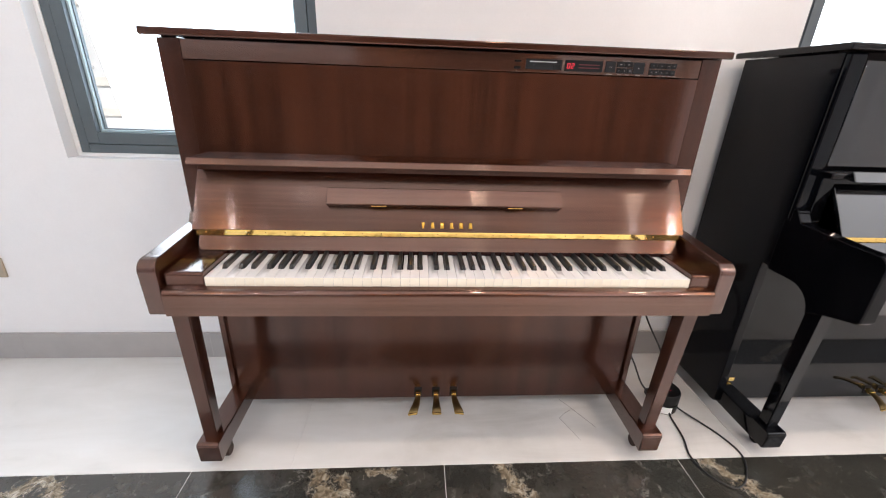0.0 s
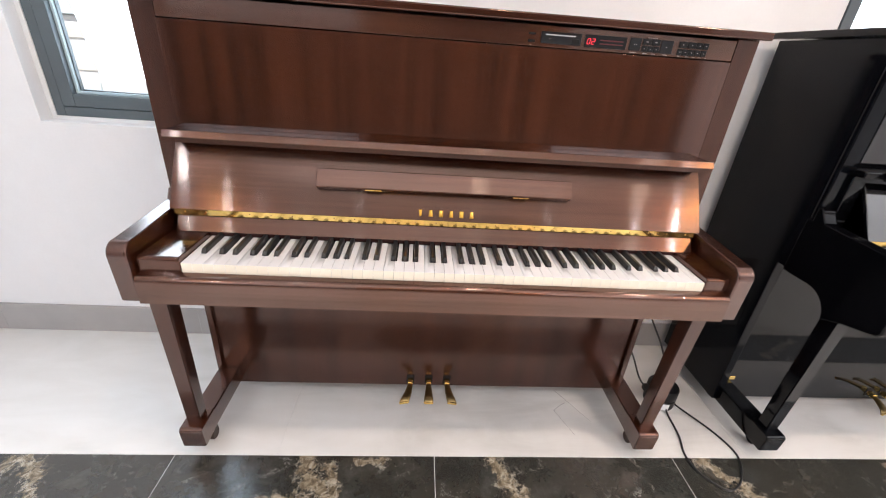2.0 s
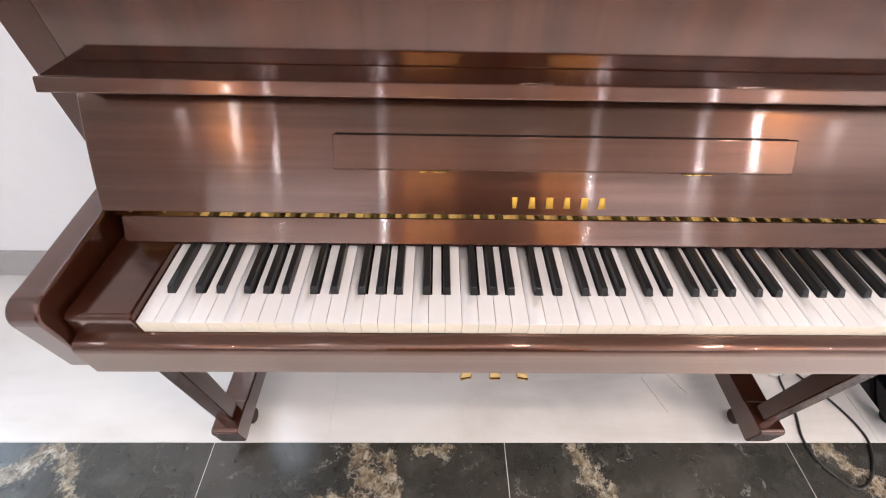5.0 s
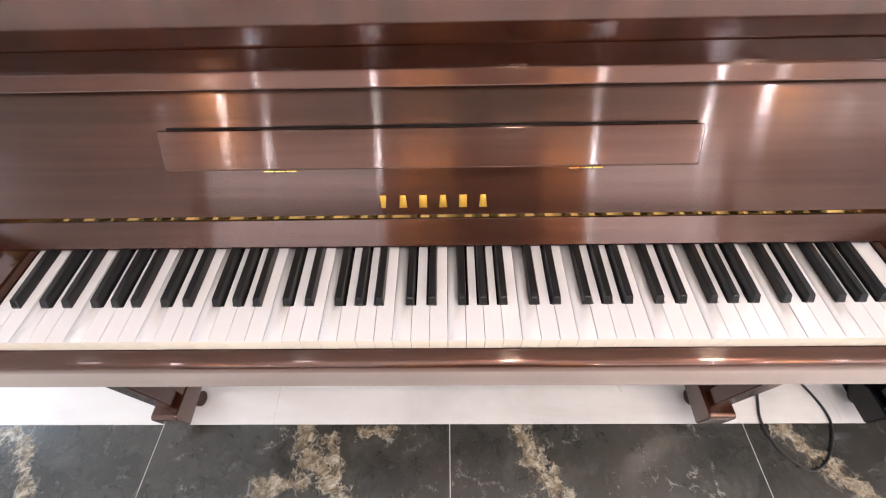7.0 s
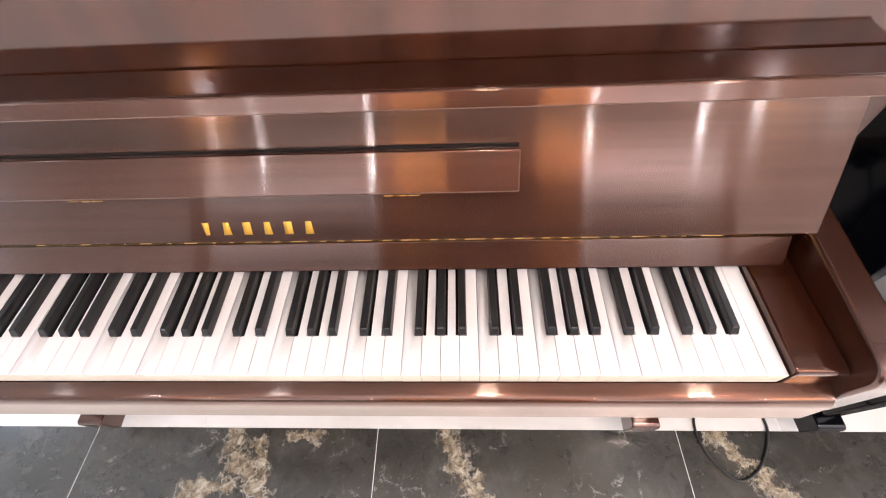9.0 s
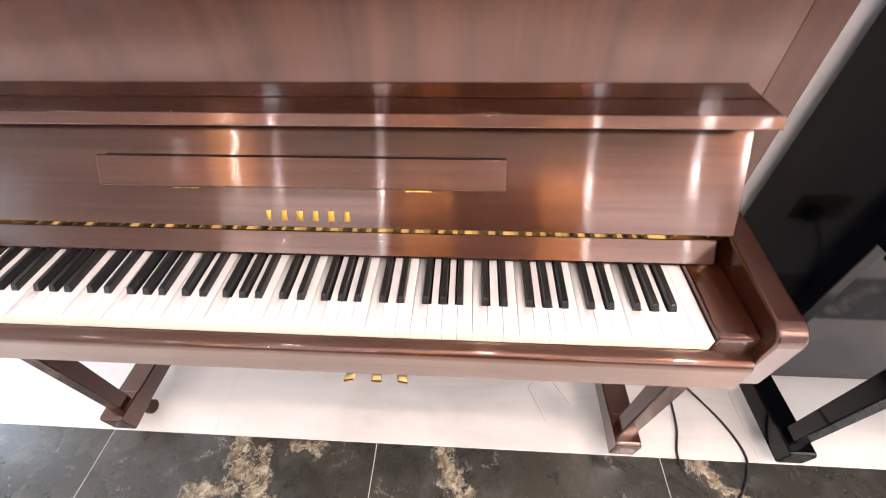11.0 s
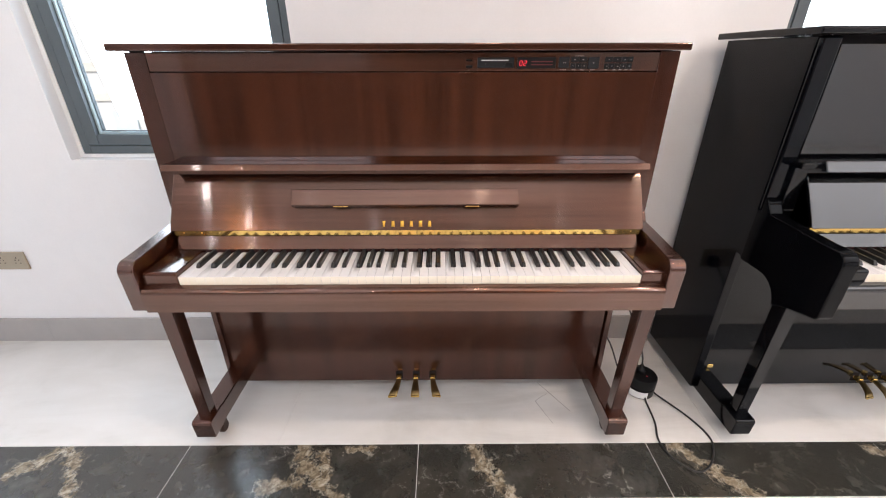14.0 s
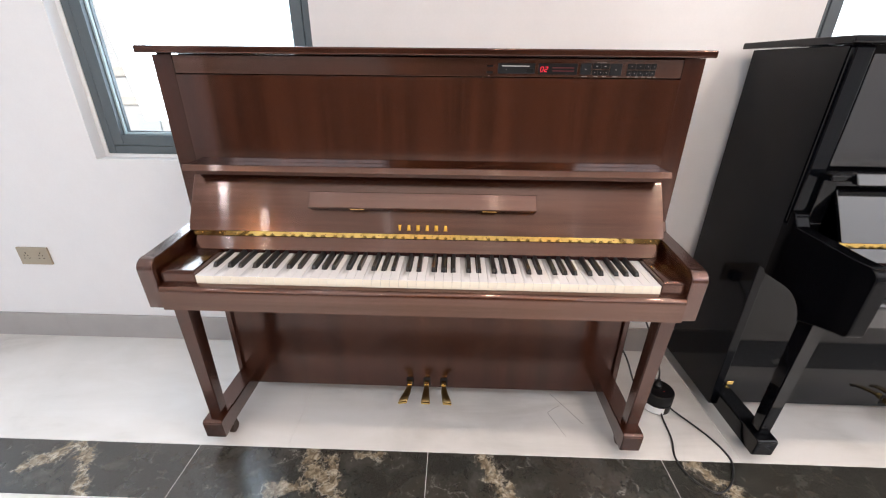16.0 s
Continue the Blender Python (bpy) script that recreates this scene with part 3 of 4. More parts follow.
def rounded(y, z, r, a0, a1, k=6):
    return [(y + r * math.cos(radians(a0 + (a1 - a0) * i / k)), z + r * math.sin(radians(a0 + (a1 - a0) * i / k))) for i in range(k + 1)]


def pedal(x, bend, piano, y1, z):
    """A brass pedal that widens and turns outward towards its toe."""
    bm, rows = bmesh.new(), []
    for i in range(9):
        t = i / 8
        y = y1 - 0.098 * t
        w = 0.0088 + 0.0110 * max(0.0, t - 0.2) ** 1.1
        x_mid = x + bend * 0.033 * max(0.0, t - 0.2) ** 1.7
        zz = z + 0.006 - 0.016 * t ** 1.6 - (0.006 if i == 8 else 0)
        th = 0.0125 - 0.003 * t
        ring = []
        for k in range(10):
            a = 2 * math.pi * k / 10
            ring.append(bm.verts.new((x_mid + w * math.copysign(abs(math.cos(a)) ** 0.6, math.cos(a)), y, zz + th * 0.5 * math.copysign(abs(math.sin(a)) ** 0.7, math.sin(a)))))
        rows.append(ring)
    for lo, hi in zip(rows, rows[1:]):
        for k in range(10):
            bm.faces.new((lo[k], lo[(k + 1) % 10], hi[(k + 1) % 10], hi[k]))
    for f in bm.faces:
        f.smooth = True
    bm.faces.new(rows[0][::-1]), bm.faces.new(rows[-1])
    bmesh.ops.recalc_face_normals(bm, faces=bm.faces[:])
    p = part("pedal", bm, brass_old, piano, "worn brass pedal")
    part("ferrule", box(x - 0.0092, x + 0.0092, y1 - 0.030, y1 - 0.004, z - 0.004, z + 0.014, 0.003), brass, p)
    xt = x + bend * 0.033 * 0.8 ** 1.7
    toe = box(-0.0160, 0.0160, -0.0028, 0.0022, -0.0056, 0.0044, 0.002)
    part("toe_rim", moved(toe, pose(xt, y1 - 0.0985, z - 0.0135, 0, 0, -14 * bend)), brass, p)
    return p


def caster(x, y, parent, mat):
    c = part("caster", moved(lathe([(0.0185, -0.009), (0.0215, -0.006), (0.0215, 0.006), (0.0185, 0.009)], 24), pose(x, y, 0.0216, 0, 90, 0)), mat, parent)
    part("caster_fork", box(x - 0.013, x + 0.013, y - 0.012, y + 0.012, 0.040, 0.0655, 0.003), mat, c)


def upright(name, cx, kx, left, right, label, look_of):
    """An upright piano against the wall: cabinet from x = left to right, keyboard centred at kx."""
    brown = look_of == "brown"
    up, lng, dep, fal = (wood_v, wood_x, wood_y, wood_fall) if brown else (black_front_dim, black_front_dim, black_front_dim, black_gloss)
    p = root(name, cx, 0.35, 0, label, "piano", "upright pianos")
    TOP = 1.2705 if brown else 1.308
    st = 0.053
    SF, SB, ST = (0.2625, 0.268, 0.028) if brown else (0.2625, 0.290, 0.030)
    SZ = 0.642 if brown else 0.062
    # cabinet
    for a, b, top in ((left, left + ST, TOP), (right - ST, right, TOP + 0.0026)):
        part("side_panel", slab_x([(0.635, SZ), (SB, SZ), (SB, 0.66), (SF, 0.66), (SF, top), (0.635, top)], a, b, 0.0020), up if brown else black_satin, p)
    for a, b, top in ((left, left + st, TOP), (right - st, right, TOP + 0.0026)):
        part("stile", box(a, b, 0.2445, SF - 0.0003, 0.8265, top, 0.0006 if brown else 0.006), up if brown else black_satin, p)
    part("back_board", box(left + 0.042, right - 0.042, 0.60, 0.63, 0.07, TOP - 0.004, 0.002), up, p)
    lid = part("lid", slab_x([(0.221, TOP + 0.0030), (0.221, TOP + 0.0210), (0.43, TOP + 0.0220), (0.65, TOP + 0.0220), (0.65, TOP + 0.0030)], left - 0.030, right + (0.015 if brown else 0.026), 0.0035, 3), lng, p)
    for hx in (left + 0.0150, right - 0.03):
        part("bumper", box(hx - 0.012, hx + 0.012, 0.26, 0.29, TOP - 0.001, TOP + 0.0045, 0.001, 1), dark_gap, lid)
    xl, xr = left + st, right - st
    rail_z = 1.223 if brown else 1.29
    part("upper_panel", box(xl + (0.0002 if brown else 0.001), xr - (0.0002 if brown else 0.001), 0.2447 if brown else 0.2452, 0.274, 0.975, rail_z - 0.0012, 0.0004 if brown else 0.0012), wood_panel if brown else black_gloss, p)
    part("shelf", box(left + (0.0435 if brown else 0.0365), right - 0.0445, *((0.1950, 0.2444, 0.9718, 0.9868) if brown else (0.203, 0.245, 0.966, 0.984)), 0.003, 3), wood_shelf_dim if brown else lng, p)
    # dark filler added behind the front to stop light leaking through the seams
    part("seam_light_stop", box(left + 0.0515, right - 0.0285, 0.2765, 0.290, 0.93, TOP + 0.0028, 0.001), dark_gap, p)
    if brown:
        part("shelf_edge", slab_x([(0.1948, 0.9712), (0.1838, 0.9712), (0.1836, 0.9730), (0.1905, 0.9862), (0.1920, 0.9874), (0.1948, 0.9875)], left + 0.0430, right - 0.0440, 0.0004, 1), wood_fall, p)
    part("shelf_backing", box(left + 0.044, right - 0.044, 0.2365, 0.262, 0.93, 0.9714 if brown else 0.966, 0.001), lng, p)
    if brown:
        for a, b in ((left - 0.0275, left - 0.0095), (right - 0.0120, right + 0.0065)):
            part("lower_side", box(a, b, 0.3215, 0.635, 0.1302, 0.6415, 0.0015), up, p)
        part("lower_panel", box(left - 0.0080, right - 0.0135, 0.3340, 0.354, 0.060, 0.6415, 0.0015), up, p)
        part("panel_edge", box(left - 0.0088, left - 0.0062, 0.3300, 0.3338, 0.1302, 0.6415, 0.0004, 1), up, p)
    else:
        part("lower_panel", box(left + ST + 0.0012, right - ST - 0.0012, 0.334, 0.354, 0.030, 0.6415, 0.0015), up, p)
    # keybed, slip and blocks
    part("keybed", box(left + 0.0415, right - 0.0415, -0.0015, 0.36, 0.642, 0.693, 0.002), fal, p)
    part("key_slip", slab_x([(-0.0018, 0.6420), (-0.0262, 0.6420), *[(-0.0145 - 0.0117 * math.sin(radians(a)), 0.6935 + 0.0160 * math.cos(radians(a))) for a in range(90, 9, -10)], (-0.0140, 0.7100), (-0.0018, 0.7122)], left + 0.042, right - 0.042, 0.0), fal, p)
    part("key_frame", box(kx - 26 * PITCH - 0.003, kx + 26 * PITCH + 0.003, -0.001, 0.165, 0.6935, 0.7105, 0.001, 1), lng, p)
    k0, k1 = kx - 26 * PITCH - 0.0015, kx + 26 * PITCH + 0.0015
    for a, b in ((left + 0.042, k0), (k1, right - 0.042)):
        part("key_block", slab_x([(-0.002, 0.6945), *rounded(0.006, 0.740, 0.008, 180, 90, 5), (0.165, 0.7484), (0.165, 0.6945)], a, b, 0.0025), lng, p)
    part("key_felt", box(k0 + 0.001, k1 - 0.001, 0.1455, 0.155, 0.738, 0.7485, 0.001, 1), felt_red, p)
    part("name_rail", slab_x([(0.139, 0.7495), (0.1615, 0.7838), (0.18, 0.7838), (0.18, 0.7495)], left + 0.055 if brown else left + 0.043, right - 0.055 if brown else right - 0.043, 0.001, 1), fal, p)
    # fallboard, folded up against the shelf
    f0, f1 = (left + 0.043, right - 0.043) if brown else (left + 0.086, right - 0.086)
    nb = 10
    rise = 1.045 if brown else 1.0
    front = [(0.150 + 0.085 * t - 0.006 * math.sin(math.pi * t) * (0.4 if brown else 0.2), 0.803 + 0.143 * t) for t in (rise * i / nb for i in range(nb + 1))]
    fb = part("fallboard", slab_x(front + [(y + 0.017, z + 0.008) for y, z in front[::-1]], f0, f1, 0.002, 2), fal, p)
    part("hinge", slab_x([(0.1628, 0.7841), (0.1628, 0.8050), (0.170, 0.8050), (0.170, 0.7841)], f0 + 0.004, f1 - 0.004, 0.0006, 1), brass, fb, "long brass piano hinge")
    part("hinge_pin", moved(lathe([(0.0021, f0 + 0.004), (0.0021, f1 - 0.004)], 10), pose(0, 0.1612, 0.8030, 0, 90, 0)), brass, fb)
    for i in range(26):
        hx = f0 + 0.03 + i * (f1 - f0 - 0.06) / 25
        part("screw", moved(lathe([(0.0022, 0), (0.0018, 0.0008)], 8), pose(hx, 0.1629, 0.7930, 90, 0, 0)), brass_old, fb)

    def on_board(x, s, lift):
        """A pose on the fallboard, s metres up its slope."""
        t = s / 0.1663
        return pose(x, 0.150 + 0.085 * t - 0.006 * math.sin(math.pi * t) * 0.4, 0.803 + 0.143 * t, 90 - 30.7, 0, 0) @ pose(0, 0, lift)

    if brown:
        # folding music shelf on the board
        ms = slab_z([(-0.3265, 0.0), (0.3265, 0.0), (0.3265, 0.0485), (-0.3265, 0.0485)], 0.0035, 0.0255, 0.0022, 3)
        shelf = part("music_shelf", moved(ms, on_board(-0.0205, 0.0690, 0.0) @ pose(0, 0, 0.001, -2.5)), wood_fall, p, "folded wooden music shelf", smooth=True)
        # dark strip that stands for the shadow line above the shelf
        part("shelf_shadow_strip", moved(box(-0.3265, 0.3265, 0.0490, 0.0510, 0.0008, 0.0045, 0), on_board(-0.0205, 0.0690, 0.0)), dark_gap, shelf, smooth=False)
        for hx in (-0.206, 0.172):
            h = part("shelf_hinge", moved(box(-0.021, 0.021, -0.0020, 0.0005, 0.0165, 0.0225, 0.0010, 1), on_board(hx, 0.0690, 0.0)), brass, shelf)
            for dx in (-0.007, 0.007):
                part("knuckle_gap", moved(box(dx - 0.0008, dx + 0.0008, -0.0024, 0.0, 0.0160, 0.0230, 0), on_board(hx, 0.0690, 0.0)), dark_gap, h)
        # maker's mark as six plain gold shapes
        for i in range(6):
            w = 0.0052
            q = [(-w, 0), (w, 0), (w * 0.62, 0.0235), (-w * 0.62, 0.0235)] if i in (1, 3, 5) else [(-w, 0), (w, 0), (w, 0.0235), (-w, 0.0235)]
            if i == 0:
                q = [(-w * 0.5, 0), (w * 0.5, 0), (w, 0.0235), (-w, 0.0235)]
            part("gold_mark", moved(slab_z(q, 0.0, 0.0006), on_board(-0.0845 + i * 0.0266, 0.012, 0.0)), gold, fb, smooth=False)
    else:
        part("lid_strip", slab_x([(0.180, 0.962), (0.198, 0.992), (0.2028, 0.992), (0.2028, 0.962)], left + 0.092, right - 0.092, 0.003, 3), black_gloss, p)
        for a, b in ((left + 0.0425, f0 - 0.001), (f1 + 0.001, right - 0.0425)):
            part("shoulder", box(a, b, 0.232, 0.2440, 0.79, 0.965, 0.002), black_front_dim, p)
        part("lid_hinge_line", box(left - 0.0295, right + 0.0295, 0.2195, 0.2225, TOP + 0.015, TOP + 0.017, 0), dark_gap, lid)

    # arms
    for a, b in ((left - 0.005, left + 0.037), (right - 0.041, right + 0.001)):
        if brown:
            arm = [(-0.021, 0.755), (-0.016, 0.6395), (SB - 0.0006, 0.6395), (SB - 0.0006, 0.66), (SF - 0.0006, 0.66), (SF - 0.0006, 0.826), (0.248, 0.826), *rounded(0.245, 0.8215, 0.0045, 100, 160, 3), (0.226, 0.800),
                   (0.020, 0.784), *rounded(0.008, 0.755, 0.029, 92, 180, 8)[:-1]]
        else:
            arm = [(-0.058, 0.780), (-0.056, 0.634), (-0.046, 0.624), (0.030, 0.604), (0.092, 0.580), *rounded(0.172, 0.570, 0.081, 172, 95, 6), (SF - 0.0006, 0.651), (SF - 0.0006, 0.8262), (0.244, 0.8262), (0.244, 0.866), *rounded(0.236, 0.853, 0.013, 90, 180, 4), (0.205, 0.828),
                   (0.02, 0.818), *rounded(-0.026, 0.786, 0.032, 88, 180, 8)[:-1]]
        part("arm", slab_x(arm, a, b, 0.004, 3), dep if brown else black_arm_dim, p)
    # legs and toes
    for side, a in ((0, left), (1, right)):
        lx = (a + 0.020 if side == 0 else a - 0.021) if brown else (a + 0.036 if side == 0 else a - 0.036)
        tx = (a + 0.007 if side == 0 else a - 0.027) if brown else (a + 0.050 if side == 0 else a - 0.056)
        tx = (a + 0.006) if (brown and side == 0) else tx
        leg = bmesh.new()
        zt = 0.641 if brown else 0.60
        lo = [leg.verts.new((tx + dx * 0.020, 0.107 + dy * 0.020, 0.128)) for dx, dy in ((-1, -1), (1, -1), (1, 1), (-1, 1))]
        hi = [leg.verts.new((lx + dx * 0.0235, 0.080 + dy * 0.024, zt)) for dx, dy in ((-1, -1), (1, -1), (1, 1), (-1, 1))]
        for i in range(4):
            leg.faces.new((lo[i], lo[(i + 1) % 4], hi[(i + 1) % 4], hi[i]))
        leg.faces.new(lo[::-1]), leg.faces.new(hi)
        bmesh.ops.bevel(leg, geom=leg.edges[:], offset=0.003, segments=2, affect="EDGES")
        part("leg", leg, up, p)
        if not brown:
            part("leg_cap", box(lx - 0.027, lx + 0.027, 0.048, 0.1085, 0.5995, 0.6065, 0.003), black_front_dim, p)
        toe = slab_x([(0.062, 0.060), (0.058, 0.120), *rounded(0.070, 0.122, 0.012, 170, 90, 4), (0.140, 0.134), (0.146, 0.130), (0.333, 0.130), (0.333, 0.064), (0.150, 0.064), (0.068, 0.056)] if brown else [(0.062, 0.060), (0.058, 0.114), *rounded(0.070, 0.116, 0.012, 170, 90, 4), (0.134, 0.128), (0.142, 0.121), (0.345, 0.119), (0.345, 0.056), (0.068, 0.056)], tx - 0.0335, tx + 0.0335, 0.004, 3)
        t = part("toe", toe, dep, p)
        inner = (0.012, -0.002)[side] if brown else (0.022, -0.022)[side]
        caster(tx + inner, 0.145, t, caster_dark if brown else black_plastic)
        caster(tx + inner, 0.58, t, caster_dark if brown else black_plastic)
        part("sole", box(tx - 0.0335, tx + 0.0335, 0.3335, 0.62, 0.064, 0.130, 0.002) if brown else box(tx - 0.030, tx + 0.030, 0.345, 0.62, 0.045, 0.062, 0.002), dep, t)
    # pedals
    pz, px = (0.084, kx - 0.022) if brown else (0.062, kx + 0.012)
    for dx, bend in ((-0.068, -0.9), (0.0, 0.0), (0.068, 0.7)) if brown else ((-0.058, -1.0), (0.0, 0.0), (0.058, 1.0)):
        part("pedal_slot", box(px + dx - 0.0145, px + dx + 0.0145, 0.3325, 0.3345, pz - 0.014, pz + 0.026, 0.0008), dark_gap, p)
        pedal(px + dx, bend, p, 0.336, pz)
    keyboard(kx, p)
    return p, xl, xr


piano, PXL, PXR = upright("upright_piano", -0.015, 0.0, -0.747, 0.715, "reddish brown mahogany upright piano with gold mark and player unit", "brown")

# the player unit in the top rail
rail = part("control_rail", box(PXL + 0.001, PXR - 0.001, 0.2450, 0.27, 1.2245, 1.2700, 0.0012), wood_fall, piano, "wooden rail with player controls")
CY = 0.2447


def panel(nm, x0, x1, z0, z1, mat, parent=rail, proud=0.002, bev=0.0008):
    return part(nm, box(x0, x1, CY - proud, CY + 0.004, z0, z1, bev, 1), mat, parent)


panel("button", 0.150, 0.167, 1.2485, 1.2530, black_plastic)
panel("button", 0.150, 0.167, 1.2320, 1.2385, black_plastic)
panel("disk_drive", 0.180, 0.277, 1.2320, 1.2575, grey_plastic)
panel("drive_slot", 0.182, 0.274, 1.2520, 1.2562, dark_gap, rail, 0.0026)
panel("drive_lip", 0.190, 0.262, 1.2496, 1.2520, silver, rail, 0.0034)
panel("eject_button", 0.254, 0.274, 1.2335, 1.2455, black_plastic, rail, 0.0036)
panel("drive_lamp", 0.200, 0.203, 1.2415, 1.2430, print_mark, rail, 0.0026)
panel("display", 0.286, 0.388, 1.2310, 1.2580, black_plastic)


def digit(x, z, segs, w=0.0066, h=0.0112, t=0.0015):
    """A slanting seven-segment figure."""
    spots = {"a": (0, h, 1), "g": (0, h / 2, 1), "d": (0, 0, 1), "f": (-w / 2, h * 0.75, 0), "b": (w / 2, h * 0.75, 0), "e": (-w / 2, h * 0.25, 0), "c": (w / 2, h * 0.25, 0)}
    for s in segs:
        dx, dz, flat = spots[s]
        sw, sh = (w * 0.42, t / 2) if flat else (t / 2, h * 0.22)
        bm = box(x + dx - sw, x + dx + sw, CY - 0.0026, CY - 0.0021, z + dz - sh, z + dz + sh, 0)
        for v in bm.verts:
            v.co.x += (v.co.z - z) * 0.14
        part("figure_segment", bm, led_red, rail, smooth=False)


digit(0.2945, 1.2380, "abcdef")
digit(0.3055, 1.2380, "abged")
panel("display_bar", 0.322, 0.380, 1.2460, 1.2490, led_dim, rail, 0.0026)
panel("display_bar", 0.322, 0.380, 1.2385, 1.2415, led_dim, rail, 0.0026)
panel("play_button", 0.396, 0.424, 1.2315, 1.2590, grey_plastic)
panel("stop_button", 0.4735, 0.5035, 1.2300, 1.2585, grey_plastic)
for i in range(2):
    panel("skip_button", 0.4275 + i * 0.0225, 0.4485 + i * 0.0225, 1.2455, 1.2590, black_plastic)
for i in range(3):
    panel("small_button", 0.4275 + i * 0.0150, 0.4413 + i * 0.0150, 1.2305, 1.2435, black_plastic)
for row, (z0, z1) in enumerate(((1.2455, 1.2590), (1.2295, 1.2430))):
    x = 0.518
    for w in ((0.0225, 0.0225, 0.0155, 0.0155) if row == 0 else (0.0125, 0.0155, 0.0155, 0.0155, 0.0155)):
        panel("number_button", x, x + w - 0.0015, z0, z1, black_plastic)
        panel("button_print", x + w * 0.4, x + w * 0.4 + 0.0025, (z0 + z1) / 2 - 0.0008, (z0 + z1) / 2 + 0.0008, print_mark, rail, 0.0024, 0)
        x += w
for x, z, w in ((0.408, 1.2445, 0.002), (0.4125, 1.2445, 0.002), (0.488, 1.2440, 0.003), (0.438, 1.2520, 0.005), (0.460, 1.2520, 0.005), (0.434, 1.2370, 0.002), (0.449, 1.2370, 0.002), (0.464, 1.2370, 0.002)):
    panel("button_print", x - w / 2, x + w / 2, z - 0.0009, z + 0.0009, print_mark, rail, 0.0024, 0)
for x, w in ((0.409, 0.016), (0.438, 0.010), (0.460, 0.010), (0.489, 0.012), (0.524, 0.006), (0.546, 0.008), (0.562, 0.008), (0.578, 0.008), (0.592, 0.006), (0.157, 0.004)):
    panel("caption_bar", x - w / 2, x + w / 2, 1.2268, 1.2278, print_mark, rail, 0.0006, 0)
panel("caption_bar", 0.438, 0.462, 1.2604, 1.2612, print_mark, rail, 0.0006, 0)

black = upright("black_upright_piano", 1.812, 1.831, 1.080, 2.544, "glossy black polished upright piano beside the brown one", "black")[0]
part("brass_plate", box(1.157, 1.180, 0.3322, 0.3339, 0.1205, 0.1355, 0.0005, 1), brass, black, "small square brass plate")

# ---- loose things ----
ad = root("power_adapter", 0.905, 0.335, 0, "round black power adapter with a white label on the floor", "adapter")
body = part("housing", moved(lathe([(0.050, 0.0), (0.056, 0.003), (0.057, 0.040), (0.054, 0.0415), (0.054, 0.0445), (0.057, 0.046), (0.057, 0.082), (0.053, 0.087), (0.030, 0.0885)], 40), pose(0.905, 0.335, 0)), black_plastic, ad)
lab = bmesh.new()
ring = []
for i in range(9):
    a = radians(205 + i * 9)
    ring.append([lab.verts.new((0.905 + 0.0574 * math.cos(a), 0.335 + 0.0574 * math.sin(a), z)) for z in (0.006, 0.036)])
for (a, b), (c, d) in zip(ring, ring[1:]):
    lab.faces.new((a, c, d, b))
ret = bmesh.ops.extrude_face_region(lab, geom=lab.faces[:])
bmesh.ops.scale(lab, vec=(1.006, 1.006, 1), space=Matrix.Translation((-0.905, -0.335, 0)), verts=[v for v in ret["geom"] if isinstance(v, bmesh.types.BMVert)])
bmesh.ops.recalc_face_normals(lab, faces=lab.faces[:])
part("label_band", lab, white_label, ad, "white paper label")
part("plug", box(0.828, 0.852, 0.33, 0.352, 0.052, 0.076, 0.004), black_plastic, ad)
part("top_plug", moved(lathe([(0.017, 0.0875), (0.017, 0.104), (0.009, 0.112), (0.006, 0.125)], 20), pose(0.900, 0.345, 0)), black_plastic, ad)
part("indicator", moved(lathe([(0.002, 0.0880), (0.0015, 0.0893)], 10), pose(0.915, 0.318, 0)), led_red, ad)

thing("power_cable", tube([(0.905, 0.287, 0.020), (0.903, 0.262, 0.006), (0.892, 0.165, 0.004), (0.868, 0.09, 0.004), (0.875, 0.028, 0.004), (0.904, -0.016, 0.004), (0.943, -0.040, 0.004), (0.998, -0.012, 0.004),
                           (1.046, 0.052, 0.004), (1.058, 0.108, 0.004), (1.030, 0.190, 0.005), (0.965, 0.285, 0.012), (0.943, 0.300, 0.024)], 0.0034),
      rubber, "black rubber power cable looped on the floor", "cable")
thing("power_cable", tube([(0.900, 0.345, 0.120), (0.900, 0.36, 0.16), (0.905, 0.43, 0.21), (0.895, 0.50, 0.26), (0.872, 0.53, 0.32), (0.864, 0.57, 0.385), (0.864, 0.642, 0.430)], 0.0036),
      rubber, "black power cable from wall plug to adapter", "cable")
thing("power_plug", box(0.845, 0.883, 0.640, 0.6788, 0.412, 0.456, 0.006, 3), black_plastic, "black plug in the wall socket", "plug")
thing("power_cable", tube([(0.836, 0.341, 0.066), (0.81, 0.36, 0.10), (0.79, 0.42, 0.17), (0.745, 0.50, 0.25), (0.728, 0.60, 0.32), (0.722, 0.64, 0.34)], 0.0034),
      rubber, "black cable from the adapter to the brown piano", "cable")

# hair-thin drawn lines on the pale floor
for pts in (((0.49, 0.379), (0.54, 0.30), (0.586, 0.224)), ((0.46, 0.275), (0.482, 0.22), (0.504, 0.166)), ((0.46, 0.275), (0.487, 0.298), (0.515, 0.314))):
    thing("pencil_line", tube([(x, y, 0.0003) for x, y in pts], 0.0006, 4), pencil, "thin grey pencil line on the pale floor", "mark", "pencil lines")

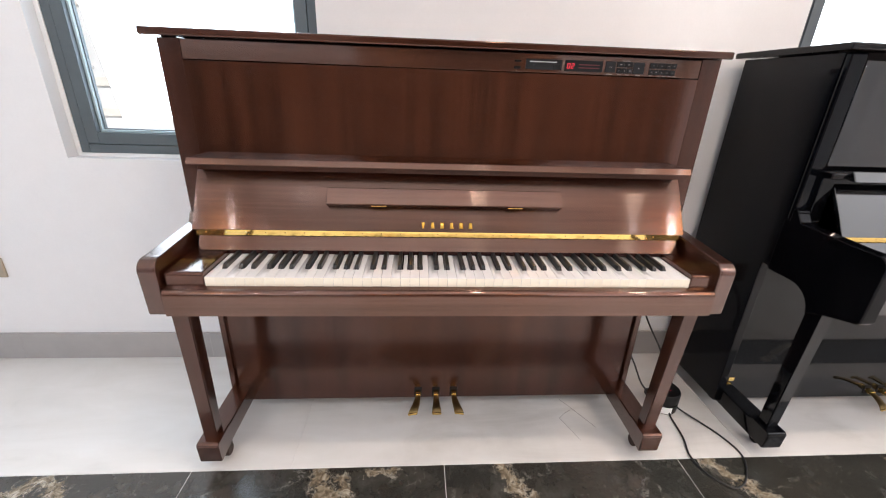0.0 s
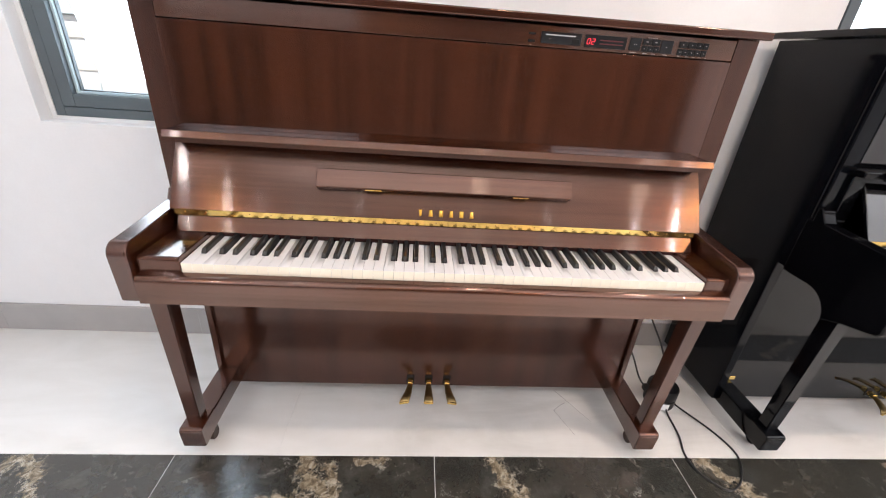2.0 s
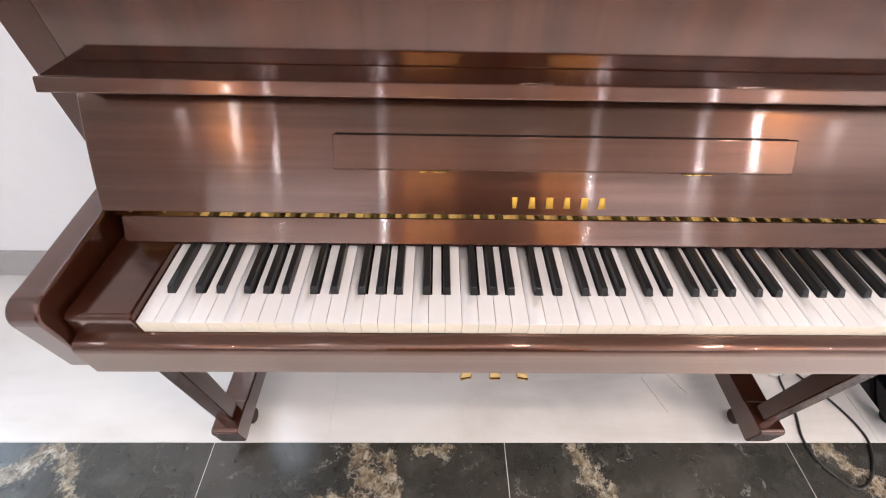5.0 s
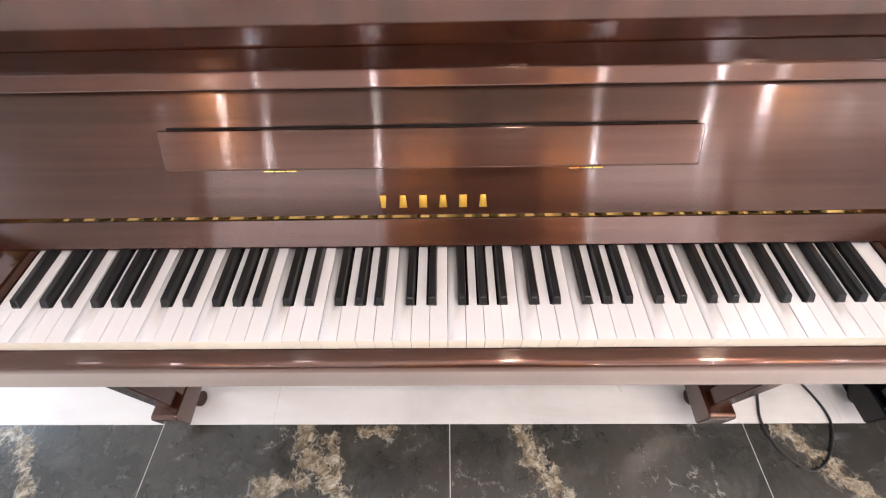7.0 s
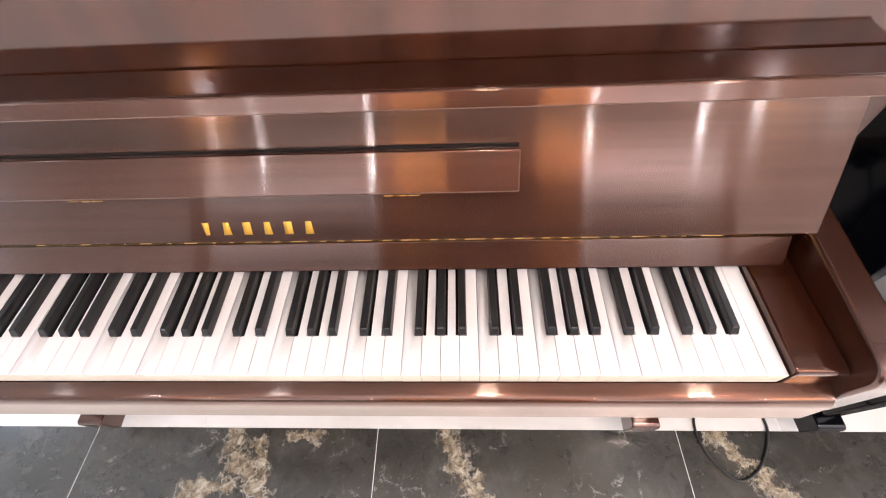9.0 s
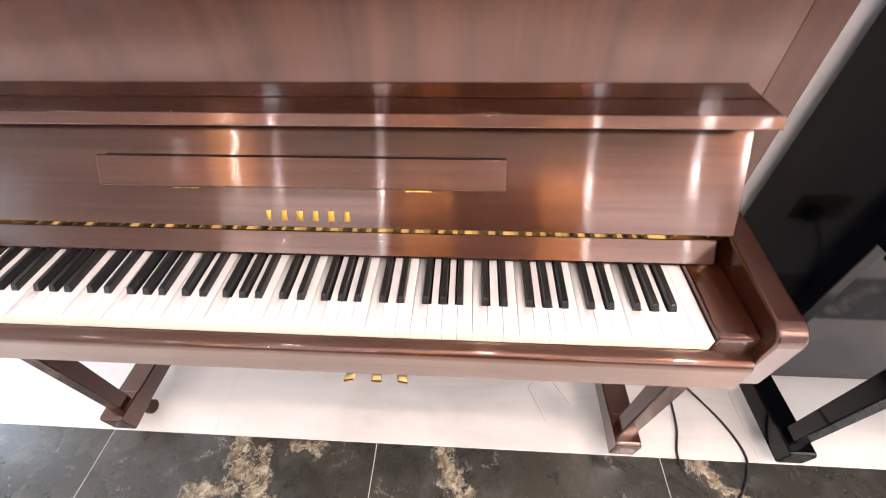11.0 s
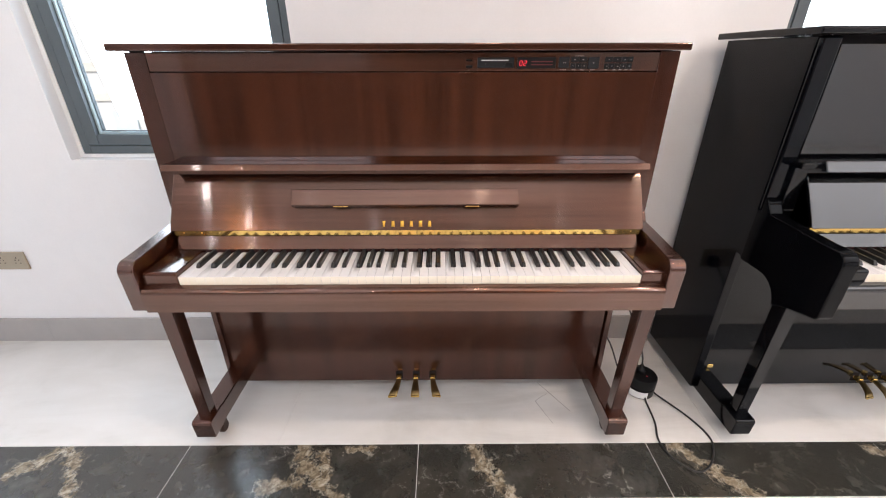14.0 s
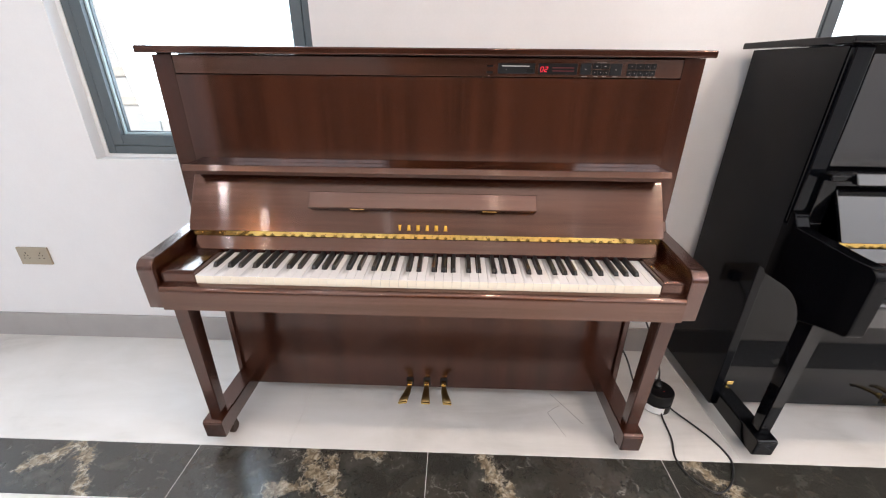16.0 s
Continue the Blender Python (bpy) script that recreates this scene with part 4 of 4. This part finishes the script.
# ---- outside ----
thing("ground", box(-60, 60, 1.2, 120, -4.2, -4.0, 0), facade_paint, "pale paved ground outside, far below the windows", "ground", kind="structure", smooth=False)
bld = root("building", -3, 12, -4, "pale stuccoed building with cream bands across the street", "building")
part("wall", box(-22, 16, 12.0, 16, -4, 9, 0), facade_paint, bld, smooth=False)
for row in (-2, -1, 0, 1):
    z = 2.8 * row
    for z0, z1 in ((0.08, 0.31), (0.89, 1.14)):
        part("ledge", box(-22, 16, 11.94, 12.0, z + z0, z + z1, 0.01, 1), facade_band, bld, smooth=False)
    for i in range(-5, 11):
        # an awning window that stands ajar at its foot
        x0, x1, zt, zb = -9.88 + 2.25 * i, -9.18 + 2.25 * i, z + 2.56, z + 1.45
        w = part("window", box(x0, x1, 11.985, 12.0, zb, zt, 0), facade_shade, bld, smooth=False)
        part("pane", slab_x([(11.984, zt), (11.974, zt), (11.83, zb), (11.84, zb)], x0, x1, 0), facade_glass, w, smooth=False)
        part("sill", box(x0 - 0.06, x1 + 0.06, 11.95, 12.0, zb - 0.09, zb - 0.03, 0.005, 1), facade_paint, w, smooth=False)

# ---- floor ----
fl = root("floor", 0, 0, 0, "pale stone floor tiles with a band of dark veined marble", "floor", kind="structure")
part("floor_bed", box(WEST, EAST, FRONT, WALL, -0.05, -0.0015, 0), grout, fl, smooth=False)
S0, S1 = -0.123, 0.079


def floor_tile(x0, x1, y0, y1, mat):
    part("tile", box(x0 + 0.001, x1 - 0.001, y0 + 0.001, y1 - 0.001, -0.012, 0.0, 0.0006, 1), mat, fl, smooth=False)


joints = [WEST, *[round(-0.002 + 0.8185 * i, 4) for i in range(-5, 6)], EAST]
for xa, xb in zip(joints, joints[1:]):
    floor_tile(xa, xb, S0, S1, marble_mat)
back = [WEST, -3.707, -2.107, -0.507, 1.093, 2.693, EAST]
for xa, xb in zip(back, back[1:]):
    floor_tile(xa + 0.0008 - 0.001, xb - 0.0008 + 0.001, S1, WALL, stone_mat)
    y = S0
    while y > FRONT:
        floor_tile(xa, xb, max(FRONT, y - 0.8), y, stone_mat)
        y -= 0.8
